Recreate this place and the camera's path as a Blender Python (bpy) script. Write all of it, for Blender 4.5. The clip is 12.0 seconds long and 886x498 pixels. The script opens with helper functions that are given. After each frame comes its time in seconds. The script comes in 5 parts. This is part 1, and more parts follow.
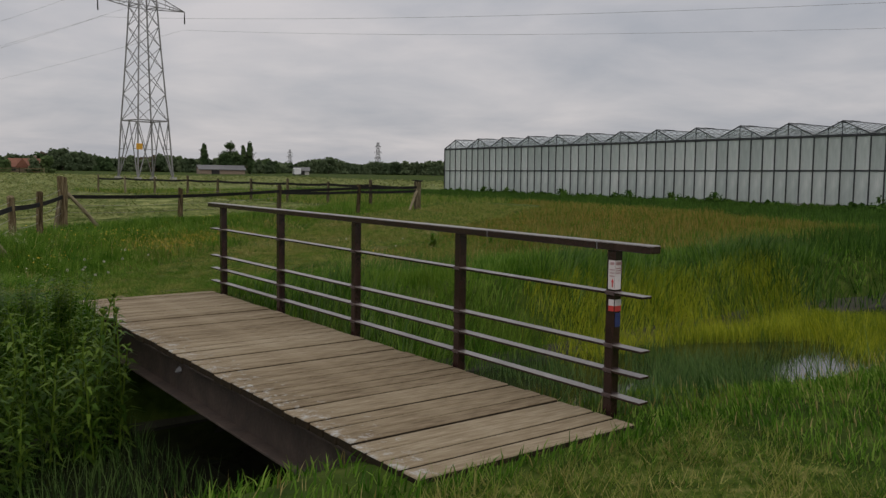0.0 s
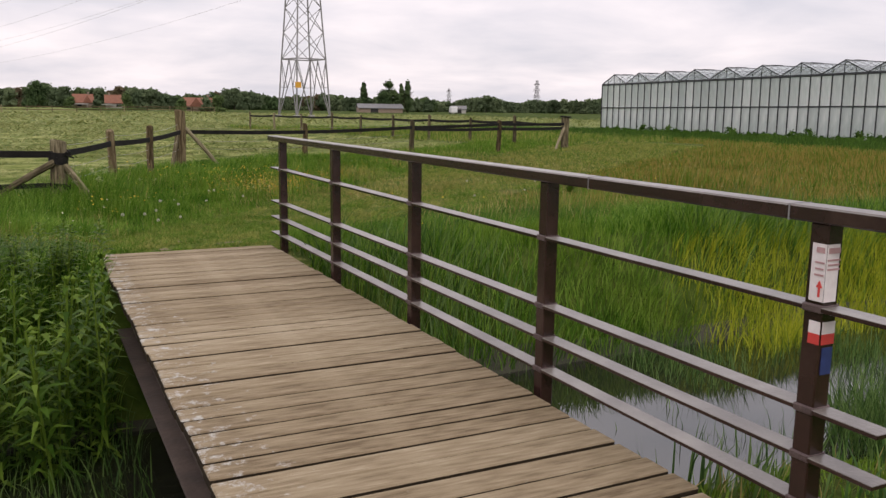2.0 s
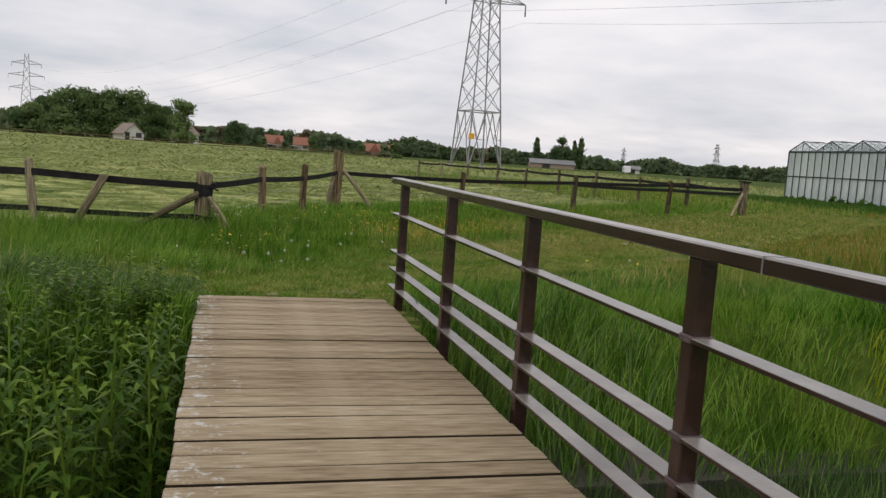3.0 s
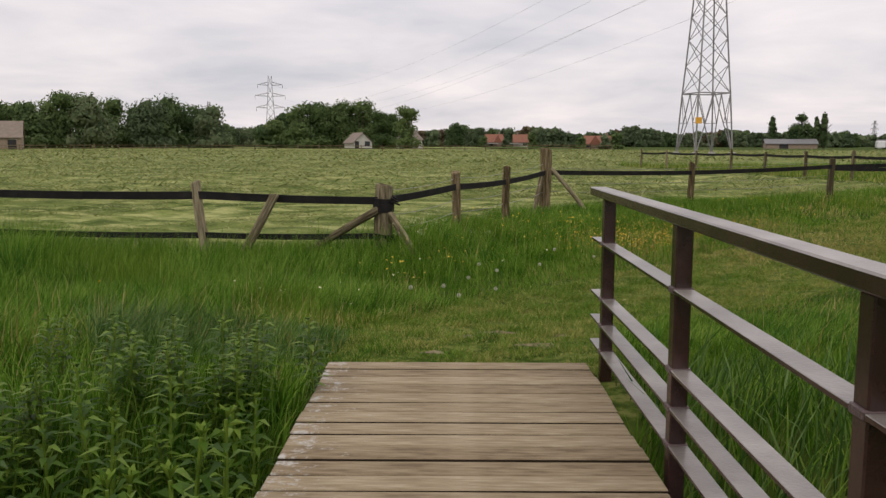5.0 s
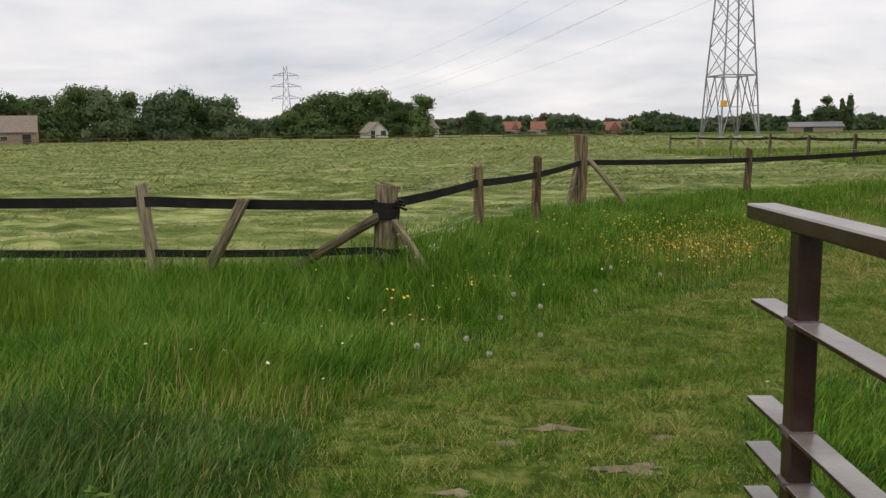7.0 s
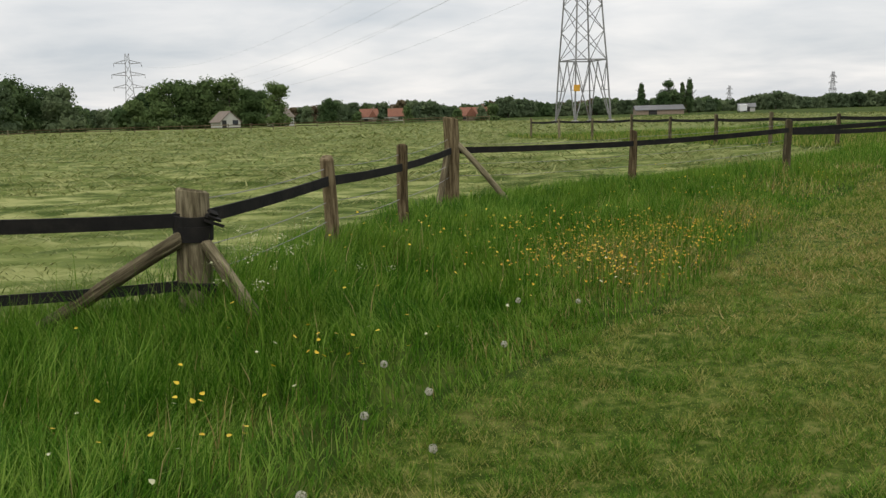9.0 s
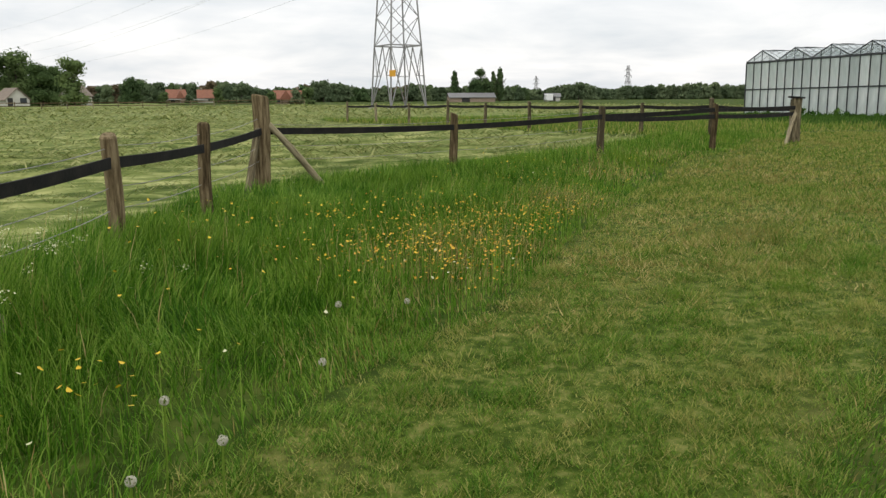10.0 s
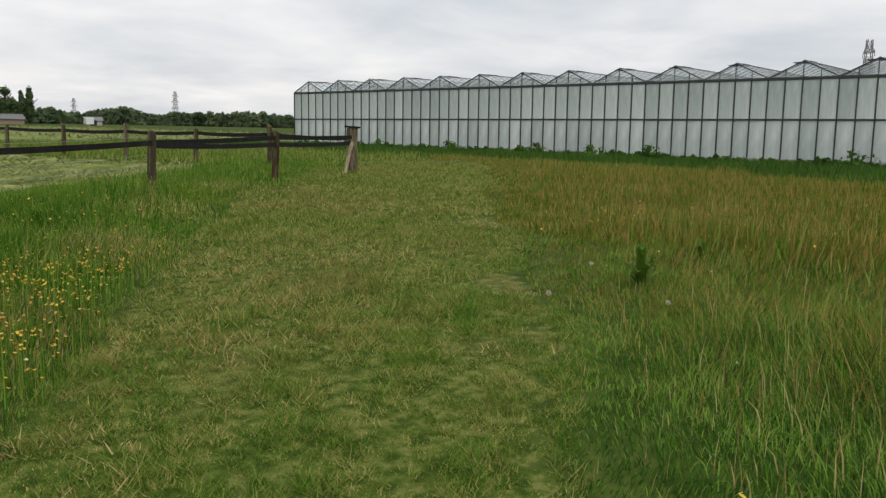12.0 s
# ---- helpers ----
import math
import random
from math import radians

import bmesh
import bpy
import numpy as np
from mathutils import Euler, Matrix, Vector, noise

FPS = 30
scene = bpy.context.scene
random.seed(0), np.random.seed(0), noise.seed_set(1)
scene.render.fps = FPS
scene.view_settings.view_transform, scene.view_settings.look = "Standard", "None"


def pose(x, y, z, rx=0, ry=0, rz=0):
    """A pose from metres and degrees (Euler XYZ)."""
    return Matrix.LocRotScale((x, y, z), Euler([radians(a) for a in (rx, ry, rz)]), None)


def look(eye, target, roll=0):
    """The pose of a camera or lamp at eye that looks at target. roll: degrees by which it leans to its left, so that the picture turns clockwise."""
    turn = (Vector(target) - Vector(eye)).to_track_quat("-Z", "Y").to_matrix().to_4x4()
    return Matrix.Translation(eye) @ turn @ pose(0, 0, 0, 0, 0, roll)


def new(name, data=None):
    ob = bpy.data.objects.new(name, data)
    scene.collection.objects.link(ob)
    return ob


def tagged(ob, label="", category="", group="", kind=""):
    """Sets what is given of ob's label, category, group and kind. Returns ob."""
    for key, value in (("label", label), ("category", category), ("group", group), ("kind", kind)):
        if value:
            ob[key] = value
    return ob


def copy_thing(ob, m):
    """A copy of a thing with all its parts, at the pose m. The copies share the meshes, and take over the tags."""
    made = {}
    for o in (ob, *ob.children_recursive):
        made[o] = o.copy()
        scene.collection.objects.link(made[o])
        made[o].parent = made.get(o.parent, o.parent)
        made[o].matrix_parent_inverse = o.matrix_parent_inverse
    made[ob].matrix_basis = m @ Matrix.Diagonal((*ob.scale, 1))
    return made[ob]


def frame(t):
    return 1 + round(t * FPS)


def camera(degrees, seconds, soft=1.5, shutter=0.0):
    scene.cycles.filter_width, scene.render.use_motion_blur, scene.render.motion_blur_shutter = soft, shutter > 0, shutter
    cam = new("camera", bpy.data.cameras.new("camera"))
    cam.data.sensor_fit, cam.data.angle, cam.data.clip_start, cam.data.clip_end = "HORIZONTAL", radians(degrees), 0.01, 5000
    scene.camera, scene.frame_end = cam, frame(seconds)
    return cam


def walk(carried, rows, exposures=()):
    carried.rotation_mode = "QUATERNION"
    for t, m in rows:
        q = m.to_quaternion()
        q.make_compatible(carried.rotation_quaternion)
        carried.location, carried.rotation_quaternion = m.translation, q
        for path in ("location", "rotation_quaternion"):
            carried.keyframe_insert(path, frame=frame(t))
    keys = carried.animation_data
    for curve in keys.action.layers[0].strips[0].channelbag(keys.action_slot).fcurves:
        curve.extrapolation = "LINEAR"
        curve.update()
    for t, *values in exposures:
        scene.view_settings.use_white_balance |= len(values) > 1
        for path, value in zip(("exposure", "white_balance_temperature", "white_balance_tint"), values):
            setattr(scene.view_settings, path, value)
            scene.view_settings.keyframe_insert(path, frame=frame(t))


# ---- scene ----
cam = camera(56.1, 12.0, soft=1.4)
EXPOSURES = [(0, -0.6, 6550, 13), (0.5, 0.1, 6700, 20), (1.0, -0.56, 6700, 21), (1.5, -0.1, 6700, 21), (2.0, 0.2, 6700, 20), (2.5, -0.19, 6550, 13), (3.0, 0.05, 6550, 13), (3.5, -0.56, 6550, 11),
             (5.5, 0.15, 6800, 18), (6.0, 0.1, 6700, 17), (6.5, 0.1, 6600, 14), (8.5, 0.25, 6600, 10), (9.0, 0.1, 6600, 8), (9.5, 0.1, 6600, 7), (10.0, 0.35, 6600, 8), (10.5, 0.35, 6600, 7), (11.0, 0.35, 6600, 8), (11.5, 0.65, 6600, 8), (12, 0.12, 6550, 9)]
PATH = [
    (0, (-0.404, -0.824, 1.518), (0.803, 0.761, 1.336), 0.9),
    (0.5, (0.076, -0.396, 1.484), (1.177, 1.261, 1.282), -0.0),
    (1, (0.511, 0.028, 1.467), (1.598, 1.697, 1.287), 0.8),
    (1.5, (0.989, 0.445, 1.451), (1.994, 2.164, 1.258), 0.6),
    (2, (1.4, 0.907, 1.385), (2.281, 2.672, 1.054), 0.8),
    (2.5, (1.825, 1.388, 1.377), (2.51, 3.252, 1.137), 1.3),
    (3, (2.109, 1.857, 1.319), (2.626, 3.777, 1.099), 4.0),
    (3.5, (2.387, 2.369, 1.285), (2.703, 4.338, 1.131), 3.4),
    (5.5, (2.705, 4.65, 1.388), (2.669, 6.632, 1.121), -0.4),
    (6, (2.711, 5.285, 1.378), (2.672, 7.267, 1.114), -0.5),
    (6.5, (2.654, 5.889, 1.362), (2.592, 7.87, 1.09), -0.7),
    (8.3, (2.723, 8.288, 1.306), (2.711, 10.267, 1.016), -1.0),
    (8.5, (2.738, 8.505, 1.296), (2.775, 10.483, 1.0), -0.3),
    (9, (2.784, 9.016, 1.293), (3.055, 10.973, 0.979), -1.7),
    (9.5, (2.88, 9.462, 1.294), (3.243, 11.402, 0.965), -1.4),
    (10, (2.968, 9.845, 1.207), (3.659, 11.688, 0.851), -0.4),
    (10.5, (3.155, 10.222, 1.164), (4.193, 11.886, 0.776), -1.4),
    (11, (3.431, 10.616, 1.188), (4.688, 12.121, 0.794), 0.6),
    (11.5, (3.674, 11.057, 1.165), (5.153, 12.341, 0.759), 1.9),
    (12, (3.931, 11.503, 1.163), (5.464, 12.756, 0.878), 1.2),
]
walk(cam, [(t, look(eye, target, roll)) for t, eye, target, roll in PATH], EXPOSURES)

# ---- sky and sun ----
world = bpy.data.worlds.new("overcast_sky")
scene.world = world
world.use_nodes = True
wn, wl = world.node_tree.nodes, world.node_tree.links
wn.clear()
SUN_EL, SUN_AZ = 48.0, 205.0
w_out = wn.new("ShaderNodeOutputWorld")
w_bg = wn.new("ShaderNodeBackground")
w_sky = wn.new("ShaderNodeTexSky")
w_sky.sky_type, w_sky.sun_disc = "NISHITA", False
w_sky.sun_elevation, w_sky.sun_rotation = radians(SUN_EL), radians(SUN_AZ)
w_sky.air_density, w_sky.dust_density = 1.0, 3.0
w_co = wn.new("ShaderNodeTexCoord")
w_sep = wn.new("ShaderNodeSeparateXYZ")
wl.new(w_co.outputs["Generated"], w_sep.inputs[0])
# cloud layer seen as a flat sheet: direction divided by its height
w_h = wn.new("ShaderNodeMath"); w_h.operation = "ADD"; w_h.inputs[1].default_value = 0.16
wl.new(w_sep.outputs["Z"], w_h.inputs[0])
w_hm = wn.new("ShaderNodeMath"); w_hm.operation = "MAXIMUM"; w_hm.inputs[1].default_value = 0.06
wl.new(w_h.outputs[0], w_hm.inputs[0])
w_comb = wn.new("ShaderNodeCombineXYZ")
for axis in (0, 1, 2):
    wl.new(w_hm.outputs[0], w_comb.inputs[axis])
w_div = wn.new("ShaderNodeVectorMath"); w_div.operation = "DIVIDE"
wl.new(w_co.outputs["Generated"], w_div.inputs[0])
wl.new(w_comb.outputs[0], w_div.inputs[1])
w_noise = wn.new("ShaderNodeTexNoise")
w_noise.inputs["Scale"].default_value, w_noise.inputs["Detail"].default_value = 1.1, 7.0
w_noise.inputs["Roughness"].default_value, w_noise.inputs["Distortion"].default_value = 0.52, 0.25
wl.new(w_div.outputs[0], w_noise.inputs["Vector"])
w_ramp = wn.new("ShaderNodeValToRGB")
w_ramp.color_ramp.elements[0].position, w_ramp.color_ramp.elements[0].color = 0.3, (0.53, 0.56, 0.605, 1)
w_ramp.color_ramp.elements[1].position, w_ramp.color_ramp.elements[1].color = 0.66, (0.83, 0.81, 0.81, 1)
wl.new(w_noise.outputs["Fac"], w_ramp.inputs[0])
# an overcast sky is brighter overhead than at the horizon
w_z = wn.new("ShaderNodeMapRange")
w_z.inputs["From Min"].default_value, w_z.inputs["From Max"].default_value = 0.15, 1.0
w_z.inputs["To Min"].default_value, w_z.inputs["To Max"].default_value = 1.0, 1.75
wl.new(w_sep.outputs["Z"], w_z.inputs["Value"])
w_mul = wn.new("ShaderNodeVectorMath"); w_mul.operation = "SCALE"
wl.new(w_ramp.outputs["Color"], w_mul.inputs[0])
wl.new(w_z.outputs["Result"], w_mul.inputs["Scale"])
w_skys = wn.new("ShaderNodeVectorMath"); w_skys.operation = "SCALE"
w_skys.inputs["Scale"].default_value = 0.012
wl.new(w_sky.outputs["Color"], w_skys.inputs[0])
w_add = wn.new("ShaderNodeVectorMath"); w_add.operation = "ADD"
wl.new(w_mul.outputs[0], w_add.inputs[0])
wl.new(w_skys.outputs[0], w_add.inputs[1])
wl.new(w_add.outputs[0], w_bg.inputs["Color"])
w_bg.inputs["Strength"].default_value = 1.0
wl.new(w_bg.outputs[0], w_out.inputs["Surface"])

sun_data = bpy.data.lights.new("sun", "SUN")
sun_data.energy, sun_data.angle, sun_data.color = 0.7, radians(25), (1.0, 0.97, 0.92)
sun = new("sun", sun_data)
sun_dir = Vector((math.sin(radians(SUN_AZ)) * math.cos(radians(SUN_EL)), math.cos(radians(SUN_AZ)) * math.cos(radians(SUN_EL)), math.sin(radians(SUN_EL))))
sun.matrix_world = look(sun_dir * 60, (0, 0, 0))


# ---- materials ----
def material(name, colors, rough=0.7, scale=6.0, detail=6.0, stretch=(1, 1, 1), metal=0.0, bump=0.0, bump_scale=40.0,
             islands=0.0, per_object=0.0, translucent=0.0, patch=None, spec=0.5, coords="Object", span=(0.28, 0.74)):
    """Noise between colours at two scales, with relief; islands / per_object: how far each piece differs."""
    m = bpy.data.materials.new(name)
    m.use_nodes = True
    n, l = m.node_tree.nodes, m.node_tree.links
    bsdf = n["Principled BSDF"]
    bsdf.inputs["Roughness"].default_value, bsdf.inputs["Metallic"].default_value = rough, metal
    bsdf.inputs["Specular IOR Level"].default_value = spec
    co = n.new("ShaderNodeTexCoord")
    mp = n.new("ShaderNodeMapping")
    mp.inputs["Scale"].default_value = stretch
    l.new(co.outputs[coords], mp.inputs["Vector"])
    tex = n.new("ShaderNodeTexNoise")
    tex.inputs["Scale"].default_value, tex.inputs["Detail"].default_value = scale, detail
    tex.inputs["Roughness"].default_value = 0.62
    l.new(mp.outputs[0], tex.inputs["Vector"])
    fac = tex.outputs["Fac"]
    for source, amount in (("island", islands), ("object", per_object)):
        if amount:
            rnd = n.new("ShaderNodeNewGeometry").outputs["Random Per Island"] if source == "island" else n.new("ShaderNodeObjectInfo").outputs["Random"]
            ma = n.new("ShaderNodeMath"); ma.operation = "MULTIPLY_ADD"
            l.new(rnd, ma.inputs[0])
            ma.inputs[1].default_value = amount
            sub = n.new("ShaderNodeMath"); sub.operation = "SUBTRACT"
            l.new(fac, sub.inputs[0])
            sub.inputs[1].default_value = amount / 2
            l.new(sub.outputs[0], ma.inputs[2])
            fac = ma.outputs[0]
    ramp = n.new("ShaderNodeValToRGB")
    els = ramp.color_ramp.elements
    lo, hi = span
    els[0].position, els[0].color = lo, (*colors[0], 1)
    els[1].position, els[1].color = hi, (*colors[-1], 1)
    for i, c in enumerate(colors[1:-1]):
        e = els.new(lo + (hi - lo) * (i + 1) / (len(colors) - 1))
        e.color = (*c, 1)
    l.new(fac, ramp.inputs[0])
    color = ramp.outputs["Color"]
    if patch:
        pc, psize, plo, phi = patch
        t2 = n.new("ShaderNodeTexNoise")
        t2.inputs["Scale"].default_value, t2.inputs["Detail"].default_value = psize, 3.0
        l.new(co.outputs[coords], t2.inputs["Vector"])
        mr = n.new("ShaderNodeMapRange")
        mr.inputs["From Min"].default_value, mr.inputs["From Max"].default_value = plo, phi
        l.new(t2.outputs["Fac"], mr.inputs["Value"])
        mx = n.new("ShaderNodeMix"); mx.data_type = "RGBA"
        l.new(mr.outputs[0], mx.inputs["Factor"])
        l.new(color, mx.inputs["A"])
        mx.inputs["B"].default_value = (*pc, 1)
        color = mx.outputs["Result"]
    l.new(color, bsdf.inputs["Base Color"])
    if bump:
        t3 = n.new("ShaderNodeTexNoise")
        t3.inputs["Scale"].default_value, t3.inputs["Detail"].default_value = bump_scale, 5.0
        l.new(mp.outputs[0], t3.inputs["Vector"])
        b = n.new("ShaderNodeBump")
        b.inputs["Strength"].default_value, b.inputs["Distance"].default_value = bump, 0.02
        l.new(t3.outputs["Fac"], b.inputs["Height"])
        l.new(b.outputs[0], bsdf.inputs["Normal"])
    if translucent:
        tr = n.new("ShaderNodeBsdfTranslucent")
        l.new(color, tr.inputs["Color"])
        ms = n.new("ShaderNodeMixShader")
        ms.inputs[0].default_value = translucent
        l.new(bsdf.outputs[0], ms.inputs[1])
        l.new(tr.outputs[0], ms.inputs[2])
        l.new(ms.outputs[0], n["Material Output"].inputs["Surface"])
    return m


M_DECK = material("weathered_deck_wood", [(0.13, 0.094, 0.053), (0.215, 0.165, 0.10), (0.275, 0.22, 0.14), (0.36, 0.30, 0.205)], 0.85, 2.6, 10, (1.6, 12, 12), bump=0.35, bump_scale=11,
                  per_object=0.2, patch=((0.20, 0.125, 0.065), 0.8, 0.6, 0.85), spec=0.2)


def lichen(m, reach, color):
    """Pale flecks of lichen, thickest at the open west ends of the planks."""
    n, l = m.node_tree.nodes, m.node_tree.links
    co, sep, tex = n.new("ShaderNodeTexCoord"), n.new("ShaderNodeSeparateXYZ"), n.new("ShaderNodeTexNoise")
    geo = n.new("ShaderNodeNewGeometry")
    tex.inputs["Scale"].default_value, tex.inputs["Detail"].default_value, tex.inputs["Roughness"].default_value = 11.0, 8.0, 0.75
    l.new(geo.outputs["Position"], tex.inputs["Vector"])
    l.new(co.outputs["Object"], sep.inputs[0])
    near = n.new("ShaderNodeMapRange")
    near.inputs["From Min"].default_value, near.inputs["From Max"].default_value = 0.0, reach
    near.inputs["To Min"].default_value, near.inputs["To Max"].default_value = 0.13, -0.04
    l.new(sep.outputs["X"], near.inputs["Value"])
    add = n.new("ShaderNodeMath"); add.operation = "ADD"
    l.new(tex.outputs["Fac"], add.inputs[0]); l.new(near.outputs[0], add.inputs[1])
    fac = n.new("ShaderNodeMapRange")
    fac.inputs["From Min"].default_value, fac.inputs["From Max"].default_value = 0.62, 0.72
    l.new(add.outputs[0], fac.inputs["Value"])
    base = n["Principled BSDF"].inputs["Base Color"]
    mix = n.new("ShaderNodeMix"); mix.data_type = "RGBA"
    l.new(base.links[0].from_socket, mix.inputs["A"])
    mix.inputs["B"].default_value = (*color, 1)
    l.new(fac.outputs[0], mix.inputs["Factor"])
    l.new(mix.outputs["Result"], base)


lichen(M_DECK, 0.5, (0.40, 0.39, 0.35))
# near-black plank sides: shade of the gaps put into the colour
M_DECKE = material("gap_shade_plank_edge", [(0.02, 0.015, 0.009), (0.045, 0.033, 0.02)], 0.9, 6, 5, spec=0.1)
M_STEEL = material("brown_painted_steel", [(0.016, 0.007, 0.006), (0.028, 0.012, 0.010), (0.046, 0.024, 0.02)], 0.25, 5, 6, bump=0.05, bump_scale=60, spec=0.55)
# pale rail-top colour with the reflected sky painted in
M_SHEEN = material("painted_sky_sheen", [(0.085, 0.07, 0.06), (0.155, 0.138, 0.12), (0.25, 0.23, 0.20)], 0.3, 3, 9, (1, 1, 1), bump=0.1, bump_scale=70, spec=0.6, span=(0.3, 0.7))
M_WELD = material("chalky_weld_paint", [(0.05, 0.03, 0.027), (0.11, 0.075, 0.07)], 0.5, 20, 5, bump=0.4, bump_scale=120)
M_RUST = material("rusty_girder_steel", [(0.025, 0.017, 0.013), (0.05, 0.033, 0.024), (0.085, 0.06, 0.045)], 0.75, 4, 7, bump=0.3, bump_scale=30)
M_POST = material("weathered_fence_wood", [(0.034, 0.024, 0.012), (0.095, 0.069, 0.036), (0.20, 0.156, 0.09)], 0.9, 4, 8, (6, 6, 0.7), bump=0.8, bump_scale=8, per_object=0.3, spec=0.1, span=(0.36, 0.66))
M_POSTG = material("greyed_fence_wood", [(0.05, 0.04, 0.022), (0.135, 0.112, 0.066), (0.28, 0.24, 0.15)], 0.9, 4, 8, (6, 6, 0.7), bump=0.8, bump_scale=8, per_object=0.3, spec=0.15, span=(0.36, 0.66))
M_BELT = material("black_rubber_belt", [(0.006, 0.006, 0.006), (0.012, 0.011, 0.010), (0.024, 0.021, 0.018)], 0.8, 5, 6, bump=0.2, bump_scale=30, spec=0.2)
M_SOIL = material("meadow_soil", [(0.024, 0.042, 0.006), (0.042, 0.068, 0.010), (0.07, 0.092, 0.018)], 0.95, 3, 9, bump=0.8, bump_scale=14, spec=0.05, span=(0.38, 0.64), patch=((0.07, 0.07, 0.02), 0.25, 0.55, 0.8))
M_LANE = material("mown_lane_turf", [(0.03, 0.052, 0.006), (0.065, 0.095, 0.014), (0.14, 0.145, 0.04)], 0.95, 9, 12, bump=1.0, bump_scale=30, spec=0.05, span=(0.40, 0.62), patch=((0.15, 0.13, 0.045), 0.6, 0.56, 0.8))
M_HAYG = material("mown_hay_ground", [(0.05, 0.075, 0.014), (0.135, 0.165, 0.045), (0.29, 0.30, 0.115)], 0.9, 1.1, 12, (0.55, 1.7, 1), bump=1.0, bump_scale=3, spec=0.05, span=(0.40, 0.62), patch=((0.13, 0.16, 0.045), 0.09, 0.5, 0.8))
M_MUD = material("ditch_mud", [(0.018, 0.02, 0.009), (0.03, 0.03, 0.014), (0.045, 0.04, 0.02)], 0.8, 4, 7, bump=0.5)
G_LUSH = material("lush_grass_blades", [(0.032, 0.095, 0.006), (0.066, 0.165, 0.012), (0.11, 0.225, 0.02), (0.21, 0.32, 0.05)], 0.5, 1.6, 5, islands=0.55, translucent=0.35, patch=((0.15, 0.22, 0.022), 0.5, 0.54, 0.82), spec=0.10, span=(0.30, 0.70))
G_DARK = material("blue_green_sedge_blades", [(0.032, 0.08, 0.014), (0.068, 0.14, 0.028), (0.13, 0.21, 0.055)], 0.5, 1.2, 3, islands=0.7, translucent=0.3, spec=0.2, span=(0.3, 0.7))
G_LANE = material("short_turf_blades", [(0.06, 0.125, 0.012), (0.125, 0.20, 0.022), (0.21, 0.25, 0.045), (0.34, 0.32, 0.10)], 0.6, 2.6, 7, islands=0.6, translucent=0.3, patch=((0.23, 0.21, 0.06), 0.7, 0.55, 0.8), spec=0.10, span=(0.30, 0.70))
G_DRY = material("dry_grass_stems", [(0.20, 0.155, 0.045), (0.33, 0.26, 0.09), (0.48, 0.39, 0.17)], 0.6, 1.2, 3, islands=0.7, translucent=0.35, spec=0.10, span=(0.30, 0.70))
G_SORREL = material("reddish_meadow_blades", [(0.08, 0.13, 0.012), (0.15, 0.165, 0.02), (0.225, 0.175, 0.035), (0.33, 0.235, 0.065)], 0.6, 0.9, 4, islands=0.7, translucent=0.3, spec=0.10, span=(0.30, 0.70))
G_YELL = material("yellow_green_sedge", [(0.13, 0.19, 0.008), (0.25, 0.30, 0.014), (0.40, 0.42, 0.03)], 0.5, 0.8, 3, islands=0.7, translucent=0.35, spec=0.15, span=(0.3, 0.7))
G_HAY = material("cut_hay_stalks", [(0.085, 0.12, 0.026), (0.15, 0.18, 0.05), (0.235, 0.255, 0.085), (0.36, 0.36, 0.155)], 0.6, 0.9, 6, islands=0.4, translucent=0.25, spec=0.10, span=(0.30, 0.70))
G_BANK = material("deep_green_bank_grass", [(0.02, 0.06, 0.008), (0.045, 0.105, 0.014), (0.09, 0.165, 0.026)], 0.6, 0.5, 4, islands=0.5, translucent=0.25, spec=0.08, span=(0.3, 0.7))
G_HERB = material("herb_leaves", [(0.032, 0.078, 0.006), (0.07, 0.14, 0.013), (0.15, 0.235, 0.03)], 0.5, 3, 3, islands=0.6, translucent=0.35, spec=0.15, span=(0.3, 0.7))
M_TREE = material("tree_leaves", [(0.05, 0.085, 0.034), (0.08, 0.122, 0.05), (0.12, 0.17, 0.068)], 0.8, 0.3, 5, islands=0.2, per_object=0.35, translucent=0.35, spec=0.03)
M_TREE2 = material("lighter_tree_leaves", [(0.065, 0.105, 0.038), (0.10, 0.148, 0.054), (0.145, 0.198, 0.072)], 0.8, 0.3, 5, islands=0.2, per_object=0.35, translucent=0.35, spec=0.03)
# paler leaves: distance haze is mixed into this base colour
M_TREEF = material("hazed_tree_leaves", [(0.08, 0.115, 0.06), (0.115, 0.155, 0.08), (0.155, 0.195, 0.10)], 0.8, 0.3, 5, islands=0.2, per_object=0.4, translucent=0.35, spec=0.03)
M_TREEB = material("copper_tinted_leaves", [(0.10, 0.078, 0.05), (0.145, 0.115, 0.068), (0.18, 0.15, 0.085)], 0.8, 0.3, 5, islands=0.2, per_object=0.2, translucent=0.35, spec=0.03)
M_BARK = material("tree_bark", [(0.04, 0.03, 0.02), (0.09, 0.075, 0.055)], 0.9, 3, 6, bump=0.5)
M_GALV = material("galvanised_lattice_steel", [(0.16, 0.155, 0.155), (0.23, 0.225, 0.225), (0.30, 0.295, 0.295)], 0.55, 0.7, 4, metal=0.3)
M_WIRE = material("conductor_wire", [(0.32, 0.32, 0.325), (0.42, 0.42, 0.425)], 0.5, 0.5, 2, metal=0.2)
M_CONC = material("concrete", [(0.28, 0.27, 0.25), (0.40, 0.385, 0.36)], 0.9, 3, 6, bump=0.3)
M_FRAME = material("grey_greenhouse_bar", [(0.022, 0.025, 0.027), (0.045, 0.05, 0.052)], 0.5, 2, 4, metal=0.2)
